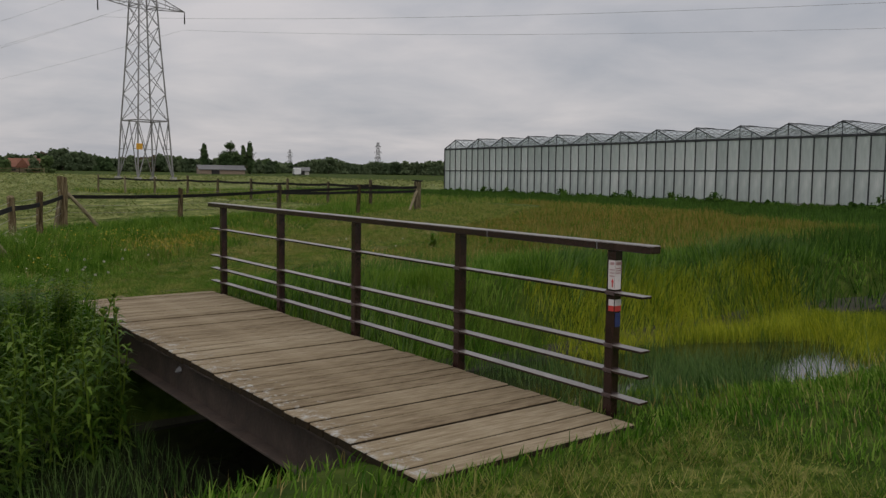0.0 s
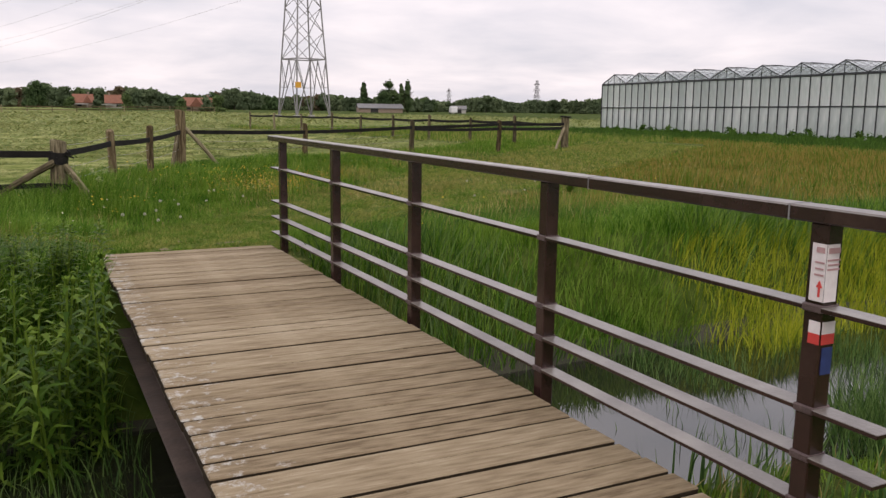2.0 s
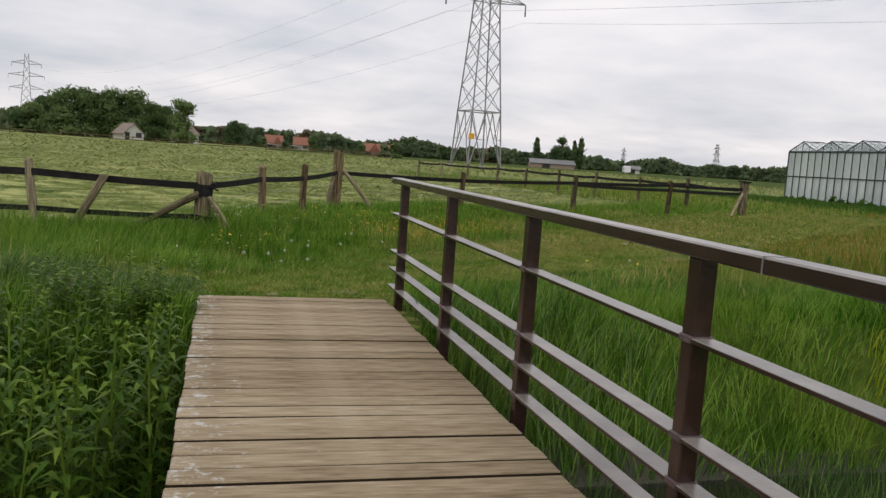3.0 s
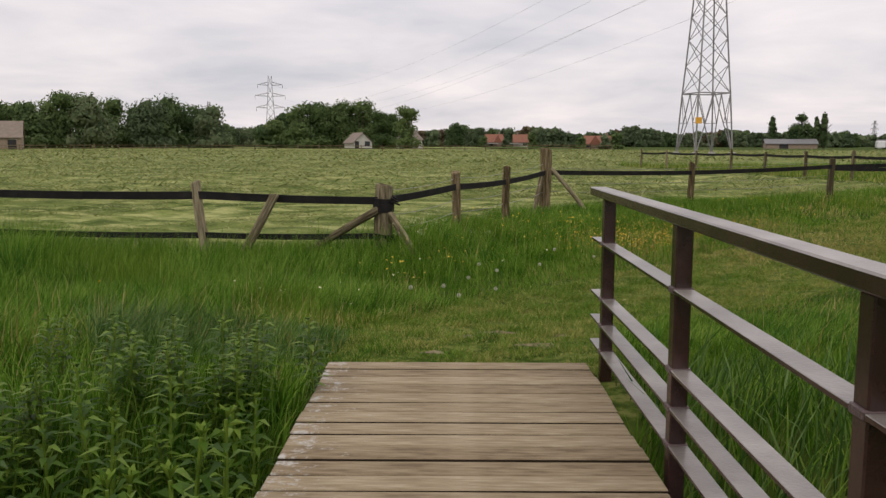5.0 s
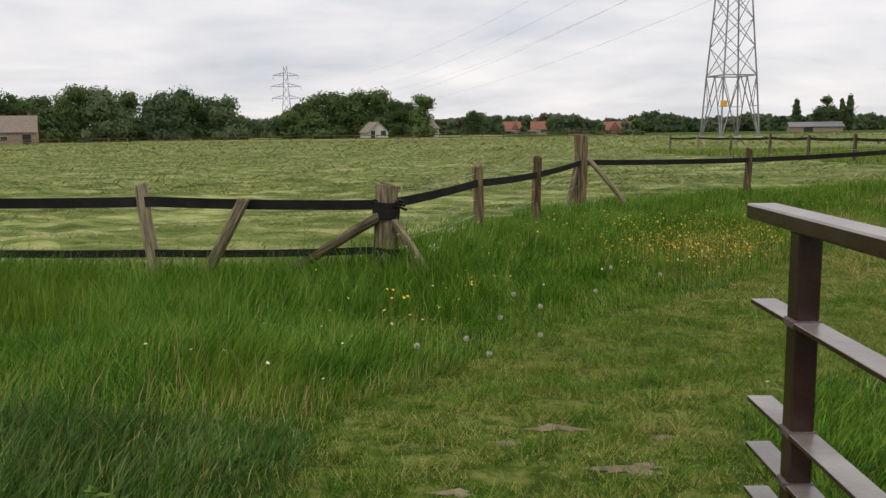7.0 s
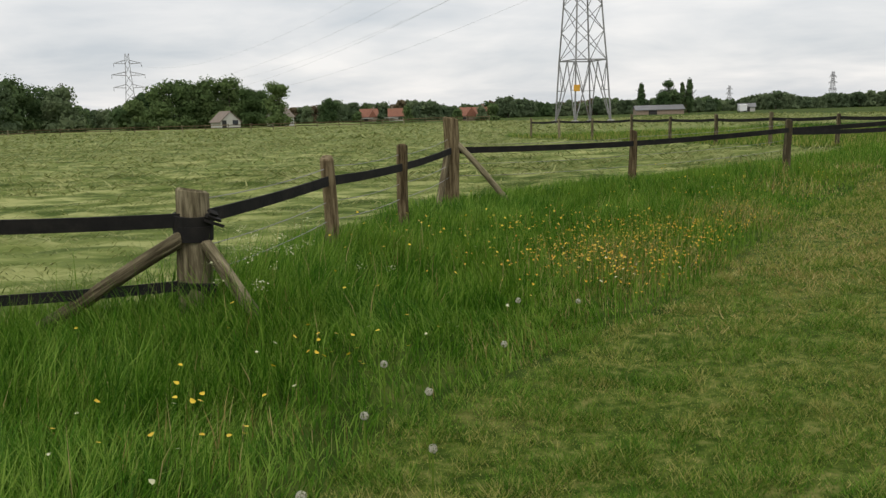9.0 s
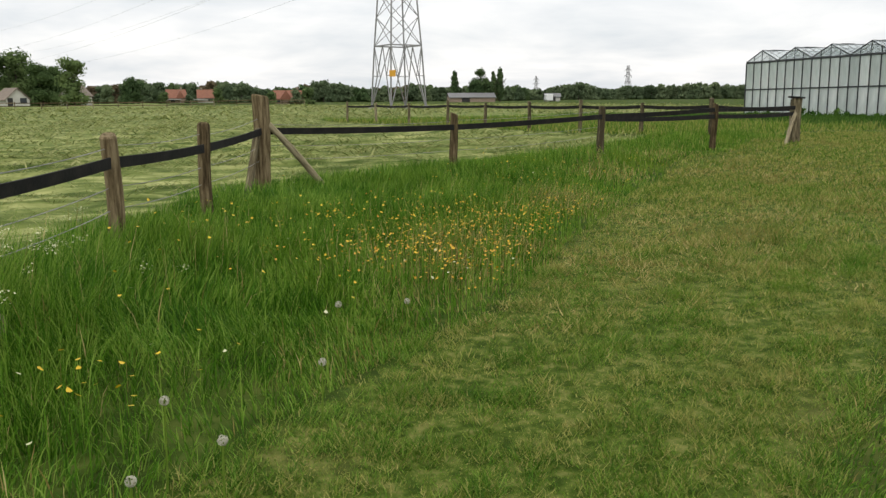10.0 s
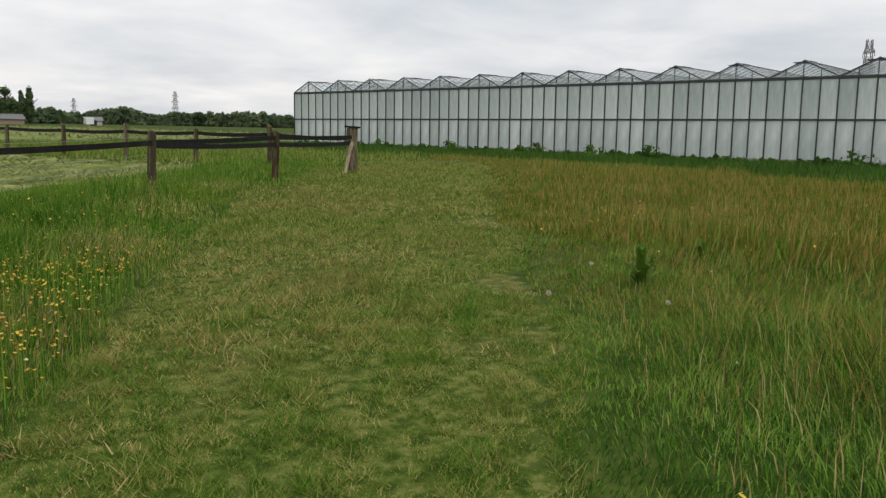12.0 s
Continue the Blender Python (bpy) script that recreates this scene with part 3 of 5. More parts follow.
for (p, q) in zip(POSTS[:4], POSTS[1:5]):
    part("belt_rail", belt_span((p[0], p[1] - 0.04, 0.25 if p[0] < -1 else 0.21), (q[0], q[1] - 0.04, 0.21 if q[0] < 1 else 0.15), 0.075, sag=0.02), M_BELT, fence)
for dz in (-0.16,):
    p, q = POSTS[10], POSTS[11]
    part("belt_rail", belt_span((p[0], p[1] - 0.05, p[5] + dz), (q[0], q[1] - 0.05, q[5] + dz)), M_BELT, fence)
    p = POSTS[9]
    q = POSTS[10]
    part("belt_rail", belt_span((p[0], p[1] - 0.05, p[5] - 0.05), (q[0], q[1] - 0.05, q[5] + dz)), M_BELT, fence)
# wrapped belt ends on the stubby post
for z in (0.56, 0.49):
    bm = bmesh.new()
    ring = []
    for k in range(20):
        a = 2 * math.pi * k / 20
        r0, r1 = 0.122 + 0.006 * math.sin(3 * a), 0.142 + 0.008 * math.sin(3 * a + 1)
        ring.append([bm.verts.new((r * math.cos(a), r * math.sin(a), zz)) for r, zz in ((r0, -0.06), (r1, -0.06), (r1, 0.05), (r0, 0.05))])
    for k in range(20):
        p, q = ring[k], ring[(k + 1) % 20]
        for j in range(4):
            bm.faces.new((p[j], p[(j + 1) % 4], q[(j + 1) % 4], q[j]))
    part("belt_wrap", bm, M_BELT, fence, m=pose(1.816, 15.15, z + 0.045, 4, 5, 0))
brace((0.78, 14.93, -0.06), (1.76, 15.05, 0.49), 0.055, M_POSTG, 71)
brace((2.25, 14.92, -0.08), (1.9, 15.08, 0.47), 0.05, M_POSTG, 72)
brace((0.0, 14.58, -0.12), (0.46, 14.72, 0.73), 0.055, M_POSTG, 73)
brace((5.85, 22.5, -0.2), (4.93, 22.45, 0.85), 0.05, M_POSTG, 74)
brace((4.5, 22.0, -0.2), (4.77, 22.38, 0.77), 0.055, M_POSTG, 75)
brace((19.4, 27.6, -0.2), (20.13, 28.05, 0.75), 0.05, M_POSTG, 76)
part("post_cap", boxed((-0.17, -0.17, 0), (0.17, 0.17, 0.05), 0.01), M_BELT, fence, "black cap plate", m=pose(20.27, 28.18, 1.15, 3, 2, 20))

# slack wires strung above and below the belts
for (p, q), rise in zip(((POSTS[4], POSTS[5]), (POSTS[5], POSTS[6]), (POSTS[6], POSTS[7]), (POSTS[7], POSTS[8]), (POSTS[8], POSTS[9])), (0.13, 0.17, 0.2, 0.1, 0.12)):
    for dz in (rise, -0.22, -0.42):
        part("wire", belt_span((p[0], p[1] + 0.06, p[5] + min(dz, 0.15)), (q[0], q[1] + 0.06, q[5] + dz), 0.006, 0.006, 0.035, 0, 8), M_GALV, fence, "thin slack fence wire")
# staples, knots and the loose belt end on the stubby post
knot = bmesh.new()
for k in range(3):
    bar(knot, (0.10 + 0.02 * k, -0.10, 0.02 + 0.03 * k), (0.22 - 0.02 * k, -0.02, -0.04 + 0.045 * k), 0.035, 0.02, 0.5 * k)
part("belt_end", knot, M_BELT, fence, "knotted loose belt end", m=pose(1.816, 15.15, 0.60))
part("belt_end", belt_span((-0.10, -0.12, 0), (0.16, -0.10, -0.03), 0.09, 0.02, 0.0, 0.3, 5), M_BELT, fence, "lower belt end nailed round the post", m=pose(1.816, 15.15, 0.14))

far_fence = thing("field_fence", pose(0, 0, 0), "low dark post and rail fence along the far field edge", "fence")
fpts = [Vector((20.27, 28.18, 0)), Vector((19.2, 34.0, 0)), Vector((17.0, 46.5, 0)), Vector((15.1, 58.0, 0))]
spots = []
for a, b in zip(fpts, fpts[1:]):
    n = max(1, round((b - a).length / 3.4))
    spots += [a.lerp(b, k / n) for k in range(n)]
spots.append(fpts[-1])
for i, p in enumerate(spots):
    z = gz(p.x, p.y)
    if i:
        post(p.x, p.y, z + 1.12 + 0.08 * math.sin(i * 2.3), 0.07, M_POSTG, 90 + i, parent=far_fence)
for p, q in zip(spots, spots[1:]):
    part("belt_rail", belt_span((p.x, p.y, gz(p.x, p.y) + 0.92), (q.x, q.y, gz(q.x, q.y) + 0.92), 0.11, sag=0.04, n=4), M_BELT, far_fence)


edge_fence = thing("boundary_fence", pose(0, 0, 0), "dark post and rail fence far across the hay field", "fence")
espots = []
for k in range(32):
    b = radians(-33 + 1.42 * k)
    d = 172 + 12 * math.sin(k * 0.21)
    espots.append((2.75 + d * math.sin(b), 4.6 + d * math.cos(b)))
epost = log_mesh("post", 1.5, 0.09, 0.08, M_POSTG, 150, 8, 3)
for x, y in espots:
    part("post", epost, None, edge_fence, m=pose(x, y, gz(x, y) - 0.3))
for (x0, y0), (x1, y1) in zip(espots, espots[1:]):
    for dz in (0.5, 1.0):
        part("rail", belt_span((x0, y0, gz(x0, y0) + dz), (x1, y1, gz(x1, y1) + dz), 0.13, 0.05, 0.0, 0, 2), M_POST, edge_fence)


# ---- greenhouse ----
GH0, GHD, BAY, BAYS = Vector((50.18, 65.52, 0)), Vector((-0.0204, -1, 0)).normalized(), 3.533, 17
GH_B, GH_M, GH_E, GH_R = -0.60, 1.74, 3.86, 4.74
gh = thing("greenhouse", Matrix.Translation(GH0) @ Matrix(((-GHD.y, GHD.x, 0, 0), (GHD.x, GHD.y, 0, 0), (0, 0, 1, 0), (0, 0, 0, 1))) @ pose(0, 0, 0, 0.41, 0, 0), "long white-screened greenhouse with zigzag gabled roof", "greenhouse")
# inside the greenhouse frame: x goes into the building, y along the front
GL = BAY * BAYS
PW = BAY / 4
DEPTH = 60.0
bm = bmesh.new()
box(bm, (0.0, 0, GH_B - 0.4), (0.22, GL, GH_B + 0.28), 0.01)
box(bm, (0.0, -0.2, GH_B - 0.4), (DEPTH, -0.02, GH_B + 0.28), 0.01)
part("plinth", bm, M_CONC, gh, "low concrete plinth")
for zz, hh in ((GH_M, 0.05), (GH_E, 0.075)):
    part("purlin", boxed((-0.02, -0.05, zz - hh), (0.06, GL, zz + hh), 0.004), M_FRAME, gh)
    part("purlin", boxed((0, -0.06, zz - hh), (DEPTH, 0.0, zz + hh), 0.004), M_FRAME, gh)
mull = bm_mesh("mullion", boxed((-0.04, -0.032, GH_B + 0.28), (0.045, 0.032, GH_E), 0.004), M_FRAME)
for k in range(BAYS * 4 + 1):
    part("mullion", mull, None, gh, m=pose(0, k * PW, 0))
for k in range(0, 21):
    part("mullion", mull, None, gh, m=pose(k * 3.0, -0.03, 0, 0, 0, 90))
pane_lo = bm_mesh("pane", boxed((0.02, 0.02, GH_B + 0.29), (0.03, PW - 0.02, GH_M - 0.051)), M_FILM)
pane_hi = bm_mesh("pane", boxed((0.02, 0.02, GH_M + 0.051), (0.03, PW - 0.02, GH_E - 0.076)), M_FILM)
for k in range(BAYS * 4):
    part("pane", pane_lo, None, gh, m=pose(0, k * PW, 0))
    part("pane", pane_hi, None, gh, m=pose(0, k * PW, 0))
for k in range(20):
    for zz0, zz1 in ((GH_B + 0.29, GH_M - 0.05), (GH_M + 0.05, GH_E - 0.06)):
        part("side_pane", boxed((k * 3.0 + 0.03, -0.03, zz0), (k * 3.0 + 2.97, -0.02, zz1)), M_FILM, gh)
M_GLZ = bpy.data.materials.new("roof_glass")
M_GLZ.use_nodes = True
gn, gl = M_GLZ.node_tree.nodes, M_GLZ.node_tree.links
gp = gn["Principled BSDF"]
gp.inputs["Base Color"].default_value, gp.inputs["Roughness"].default_value = (0.62, 0.66, 0.66, 1), 0.08
gtr = gn.new("ShaderNodeBsdfTransparent"); gtr.inputs["Color"].default_value = (0.9, 0.93, 0.93, 1)
gmx = gn.new("ShaderNodeMixShader"); gmx.inputs[0].default_value = 0.3
gl.new(gtr.outputs[0], gmx.inputs[1]); gl.new(gp.outputs[0], gmx.inputs[2]); gl.new(gmx.outputs[0], gn["Material Output"].inputs["Surface"])
# gable triangle of a bay: rafters, studs, glass; roof planes behind it
gab = bmesh.new()
bar(gab, (0, 0, GH_E + 0.06), (0, BAY / 2, GH_R), 0.06)
bar(gab, (0, BAY, GH_E + 0.06), (0, BAY / 2, GH_R), 0.06)
bar(gab, (0, BAY / 2, GH_E), (0, BAY / 2, GH_R), 0.04)
for f in (0.25, 0.75):
    bar(gab, (0, BAY * f, GH_E), (0, BAY * f, (GH_E + GH_R) / 2 + 0.03), 0.035)
gab_me = bm_mesh("gable_frame", gab, M_FRAME)
tri = bmesh.new()
tv = [tri.verts.new((0.03, yy, zz)) for yy, zz in ((0.03, GH_E + 0.07), (BAY - 0.03, GH_E + 0.07), (BAY / 2, GH_R - 0.03))]
tri.faces.new(tv)
tri_me = bm_mesh("gable_glass", tri, M_GLZ)
roof = bmesh.new()
for y0, y1 in ((0.0, BAY / 2), (BAY, BAY / 2)):
    rv = [roof.verts.new(c) for c in ((0.02, y0, GH_E + 0.10), (DEPTH, y0, GH_E + 0.10), (DEPTH, y1, GH_R + 0.03), (0.02, y1, GH_R + 0.03))]
    roof.faces.new(rv)
roof_me = bm_mesh("roof_glass", roof, M_GLZ)
rib = bmesh.new()
for k in range(0, 46):
    xk = 0.5 + k * (0.75 if k < 30 else 1.28)
    bar(rib, (xk, 0, GH_E + 0.09), (xk, BAY / 2, GH_R + 0.02), 0.03)
    bar(rib, (xk, BAY, GH_E + 0.09), (xk, BAY / 2, GH_R + 0.02), 0.03)
box(rib, (0, BAY / 2 - 0.03, GH_R), (DEPTH, BAY / 2 + 0.03, GH_R + 0.05))
box(rib, (0, -0.06, GH_E + 0.03), (DEPTH, 0.06, GH_E + 0.10))
rib_me = bm_mesh("roof_glazing", rib, M_FRAME)
vent_me = bm_mesh("roof_vent", boxed((0, -0.9, -0.012), (1.1, 0, 0.012), 0.003), M_FRAME)
for k in range(BAYS):
    gf = part("gable_frame", gab_me, None, gh, m=pose(0, k * BAY, 0))
    part("gable_glass", tri_me, None, gf, "clear gable glass")
    rg = part("roof_glass", roof_me, None, gh, m=pose(0, k * BAY, 0))
    part("roof_glazing", rib_me, None, rg, "dark roof glazing frame")
    part("roof_vent", vent_me, None, gh, "raised ridge vent", m=pose(1.0, k * BAY + BAY / 2, GH_R + 0.07, 4, 0, 0))
# light inner screen hanging behind the front
part("screen", boxed((0.9, 0, GH_B), (0.93, GL, GH_E - 0.1)), M_FILM, gh, "white inner screen")


# ---- pylons and power lines ----
def pylon_meshes(arms, levels, leg_w=0.15, bar_w=0.07):
    """Lattice mast: four legs, cross-arms and bracing; arms: height, reach, half width of the mast there."""
    sg = [(-1, -1), (1, -1), (1, 1), (-1, 1)]
    made = []
    for a, b in sg:
        verts, faces = [], []
        for z, w in levels:
            verts += [(a * w + c * leg_w / 2, b * w + d * leg_w / 2, z) for c, d in sg]
        for i in range(len(levels) - 1):
            for k in range(4):
                faces.append((i * 4 + k, i * 4 + (k + 1) % 4, i * 4 + 4 + (k + 1) % 4, i * 4 + 4 + k))
        faces += [(3, 2, 1, 0), tuple(len(verts) - 4 + k for k in range(4))]
        me = bpy.data.meshes.new("leg")
        me.from_pydata(verts, [], faces)
        me.materials.append(M_GALV)
        made.append(("leg", me))
    lattice = bmesh.new()
    for (z0, w0), (z1, w1) in zip(levels, levels[1:]):
        for k in range(4):
            (a, b), (c, d) = sg[k], sg[(k + 1) % 4]
            if z0 < 8:
                mx, my = (a + c) / 2, (b + d) / 2
                if z0 == 0:
                    top_w, top_z = levels[2][1], 8.0
                    for e, f in ((a, b), (c, d)):
                        bar(lattice, (e * w0, f * w0, 0), (mx * top_w, my * top_w, top_z), bar_w * 1.5)
                        h0 = (e * w1, f * w1, z1)
                        h1 = ((e * w0 + mx * top_w) / 2, (f * w0 + my * top_w) / 2, z1)
                        bar(lattice, h0, h1, bar_w)
                        bar(lattice, h1, (e * top_w, f * top_w, top_z), bar_w)
            else:
                bar(lattice, (a * w0, b * w0, z0), (c * w1, d * w1, z1), bar_w)
                bar(lattice, (c * w0, d * w0, z0), (a * w1, b * w1, z1), bar_w)
            if z1 in (8.0, 23.2, 26.0):
                bar(lattice, (a * w1, b * w1, z1), (c * w1, d * w1, z1), bar_w * (2.2 if z1 == 8.0 else 1.4))
    made.append(("lattice_bracing", bm_mesh("lattice_bracing", lattice, M_GALV)))
    for z, span, w in arms:
        for s in (-1, 1):
            arm = bmesh.new()
            tip = (s * span, 0, z + 0.25)
            for b in (-1, 1):
                bar(arm, (s * w, b * w, z), tip, bar_w * 1.4)
                bar(arm, (s * w, b * w, z + 1.5), tip, bar_w * 1.3)
            for f in (0.3, 0.6):
                x = s * (w + (span - w) * f)
                for b in (-1, 1):
                    bar(arm, (x, b * w * (1 - f), z + 0.25 * f), (x, b * w * (1 - f), z + 1.5 - 1.25 * f), bar_w * 0.7)
                bar(arm, (x, -w * (1 - f), z + 0.25 * f), (x, w * (1 - f), z + 0.25 * f), bar_w * 0.7)
            made.append(("cross_arm", bm_mesh("cross_arm", arm, M_GALV)))
            made.append(("insulator", log_mesh("insulator", 1.6, 0.09, 0.07, M_BELT, 6, 8, 9, 0.1)))
            made[-1][1].transform(Matrix.Translation((s * span, 0, z - 1.35)))
    return made


PYL = Vector((37.4, 118.3, -0.1))
PYL_ROT = 12.0
pyl_m = pylon_meshes(((23.2, 6.3, 1.32), (28.0, 4.3, 0.95)), [(0.0, 2.62), (4.2, 2.42), (8.0, 2.22), (11.6, 1.98), (14.9, 1.78), (17.9, 1.6), (20.6, 1.45), (23.2, 1.32), (26.0, 1.15), (29.0, 0.85), (33.0, 0.25)])
pyl_far = pylon_meshes(((18.0, 6.6, 1.5), (23.5, 7.0, 1.2), (28.6, 5.8, 0.95)), [(0.0, 2.9), (4.2, 2.6), (8.0, 2.3), (12.0, 2.0), (16.0, 1.7), (20.0, 1.4), (24.0, 1.15), (28.0, 0.95), (33.0, 0.75)], 0.24, 0.13)
pylon = thing("power_pylon", Matrix.Translation(PYL) @ pose(0, 0, 0, 0, 0, PYL_ROT) @ Matrix.Scale(1.03, 4), "tall grey steel lattice power pylon in the hay field", "pylon")
for nm, me in pyl_m:
    part(nm, me, None, pylon)
for a, b in ((-1, -1), (1, -1), (1, 1), (-1, 1)):
    part("footing", boxed((a * 2.62 - 0.35, b * 2.62 - 0.35, -0.3), (a * 2.62 + 0.35, b * 2.62 + 0.35, 0.4), 0.05), M_CONC, pylon, "pale concrete footing")
part("warning_plate", boxed((-2.75, -2.62, 4.05), (-1.85, -2.56, 4.85), 0.02), M_SIGNY, pylon, "orange-yellow warning plate")


def wire_tube(a, b, sag, r, n=40):
    a, b = Vector(a), Vector(b)
    pts = [a.lerp(b, k / n) - Vector((0, 0, 4 * sag * (k / n) * (1 - k / n))) for k in range(n + 1)]
    verts, faces = [], []
    d = (b - a).normalized()
    side = Vector((d.y, -d.x, 0)).normalized()
    for p in pts:
        for k in range(4):
            ang = math.pi / 2 * k
            verts.append(p + side * r * math.cos(ang) + Vector((0, 0, r * math.sin(ang))))
    for i in range(n):
        for k in range(4):
            faces.append((i * 4 + k, i * 4 + (k + 1) % 4, i * 4 + 4 + (k + 1) % 4, i * 4 + 4 + k))
    me = bpy.data.meshes.new("wire")
    me.from_pydata([tuple(v) for v in verts], [], faces)
    me.materials.append(M_WIRE)
    return me


FAR1 = Vector((-93.9, 459.5, 0))
small_pylon = thing("far_pylon", Matrix.Translation((*FAR1.xy, 0)) @ pose(0, 0, 0, 0, 0, PYL_ROT) @ Matrix.Scale(1.14, 4), "grey lattice power pylon far behind the trees", "pylon", "far pylons")
for nm, me in pyl_far:
    part(nm, me, None, small_pylon)
for x, y, z in ((-206, 735, 0), (492, 765, -4), (546, 1080, -6), (350, 91, 0)):
    copy_thing(small_pylon, Matrix.Translation((x, y, z)) @ pose(0, 0, 0, 0, 0, 30))
lines = thing("power_lines", pose(0, 0, 0), "thin grey power line conductors hung from the pylons", "power line")
for z, span in ((23.2, 6.3), (28.0, 4.3), (33.0, 0.0)):
    for s in ((-1, 1) if span else (1,)):
        off = Vector((s * span * math.cos(radians(PYL_ROT)), s * span * math.sin(radians(PYL_ROT)), z - (1.6 if span else 0)))
        a = PYL + off
        b = Vector((*FAR1.xy, 0)) + off
        c = PYL + off + Vector((119, -329, 0))
        part("wire", wire_tube(a, b, 11.0, 0.016), None, lines)
        part("wire", wire_tube(a, c, 9.0, 0.015), None, lines)


# ---- houses and barns far off ----
def house(x, y, rot, length, width, eave, ridge, wall_mat, roof_mat, name, label, category, openings=(), chimney=0.0, porch=None, gable=None):
    z0 = gz(x, y) - 0.1
    h = thing(name, Matrix.Translation((x, y, z0)) @ pose(0, 0, 0, 0, 0, rot), label, category)
    bm = bmesh.new()
    hw, hl = width / 2, length / 2
    prof = [(-hw, 0), (hw, 0), (hw, eave), (0, ridge), (-hw, eave)]
    f = [bm.verts.new((-hl, a, b)) for a, b in prof]
    g = [bm.verts.new((hl, a, b)) for a, b in prof]
    bm.faces.new(f[::-1]); bm.faces.new(g)
    for k in range(5):
        bm.faces.new((f[k], f[(k + 1) % 5], g[(k + 1) % 5], g[k]))
    part("wall", bm, wall_mat, h)
    bm = bmesh.new()
    sl = (ridge - eave) / hw
    for s in (-1, 1):
        m0 = [bm.verts.new(c) for c in ((-hl - 0.3, s * (hw + 0.35), eave - 0.35 * sl + 0.06), (hl + 0.3, s * (hw + 0.35), eave - 0.35 * sl + 0.06), (hl + 0.3, 0, ridge + 0.06), (-hl - 0.3, 0, ridge + 0.06))]
        m1 = [bm.verts.new(v.co + Vector((0, 0, 0.16))) for v in m0]
        bm.faces.new(m0); bm.faces.new(m1[::-1])
        for k in range(4):
            bm.faces.new((m0[k], m0[(k + 1) % 4], m1[(k + 1) % 4], m1[k]))
    part("roof", bm, roof_mat, h)
    if chimney:
        part("chimney", boxed((hl * chimney - 0.3, -0.3, ridge - 0.5), (hl * chimney + 0.3, 0.3, ridge + 0.9), 0.03), M_BRICK, h, "brick chimney")
    if porch:
        u0, u1 = porch
        part("lean_to", boxed((u0, -hw - 1.6, eave - 0.75), (u1, -hw - 0.07, eave - 0.45), 0.02), M_WHITE, h, "white flat lean-to roof")
        for u in (u0 + 0.2, u1 - 0.2):
            part("porch_post", boxed((u - 0.08, -hw - 1.5, 0), (u + 0.08, -hw - 1.34, eave - 0.752)), M_WHITE, h)
    if gable:
        gm = bmesh.new()
        u, gw, gr = gable
        gp0 = [gm.verts.new((u + c, -hw - 0.4, zz)) for c, zz in ((-gw, eave - 0.2), (gw, eave - 0.2), (0, gr))]
        gp1 = [gm.verts.new((v.co.x, 0, v.co.z)) for v in gp0]
        gm.faces.new(gp0); gm.faces.new(gp1[::-1])
        for k in range(3):
            gm.faces.new((gp0[k], gp1[k], gp1[(k + 1) % 3], gp0[(k + 1) % 3]))
        part("cross_gable", gm, roof_mat, h, "tiled cross gable")
    for nm, face, u, w0, zb, ht in openings:
        mt = M_DARKHOLE if nm == "door" else M_GLASS
        if face == "end":
            pane = part(nm, boxed((-hl - 0.06, u - w0 / 2, zb), (-hl + 0.02, u + w0 / 2, zb + ht), 0.01), mt, h)
            part("frame", boxed((-hl - 0.09, u - w0 / 2 - 0.1, zb + ht), (-hl + 0.02, u + w0 / 2 + 0.1, zb + ht + 0.12), 0.01), M_WHITE, pane)
        else:
            pane = part(nm, boxed((u - w0 / 2, -hw - 0.06, zb), (u + w0 / 2, -hw + 0.02, zb + ht), 0.01), mt, h)
            part("frame", boxed((u - w0 / 2 - 0.1, -hw - 0.09, zb + ht), (u + w0 / 2 + 0.1, -hw + 0.02, zb + ht + 0.12), 0.01), M_WHITE, pane)
    return h


house(-95, 178, 24, 16, 8, 2.7, 5.9, M_BRICK, M_BROWNROOF, "barn", "brown brick barn with a dark doorway", "barn", (("door", "side", 6.2, 1.6, 0, 2.2), ("window", "side", 2, 1.2, 1.0, 0.8)))
house(-20.6, 219, 118, 6.5, 5.0, 1.7, 4.0, M_WHITE, M_BROWNROOF, "cottage", "pale cottage with brown tiled roof before the wood", "house", (("door", "end", 1.6, 1.1, 0, 2.0), ("window", "end", -1.2, 1.4, 0.9, 1.1)))
house(-8.3, 238, 75, 8, 5, 2.6, 5.4, M_WHITE, M_BROWNROOF, "farmhouse", "white farmhouse half hidden by trees", "house", (("window", "end", -1.2, 1.2, 0.9, 1.1), ("window", "end", 1.2, 1.2, 0.9, 1.1)))
house(19.6, 318, 5, 6.2, 6, 2.0, 4.6, M_BRICK, M_REDROOF, "red_roofed_house", "low house with orange tiled roof and white lean-to", "house", (("window", "side", -1.5, 1.4, 0.6, 0.8),), 0.6, (-5.0, 1.0), (1.0, 1.5, 4.3))
house(29.6, 318, -5, 5.4, 6, 1.9, 4.5, M_WHITE, M_REDROOF, "red_roofed_house", "low house with orange tiled roof and white shed wall", "house", (("window", "side", 1.5, 1.4, 0.6, 0.8),), -0.5, (-5.0, -0.5))
house(40.2, 216, -8, 6.4, 5, 1.4, 3.2, M_BRICK, M_REDROOF, "red_roofed_house", "small brick house with orange tiled roof", "house", (("window", "side", -2.4, 0.9, 0.5, 0.6), ("window", "side", 2.4, 0.9, 0.5, 0.6)), 0.7, None, (-0.6, 1.6, 3.4))
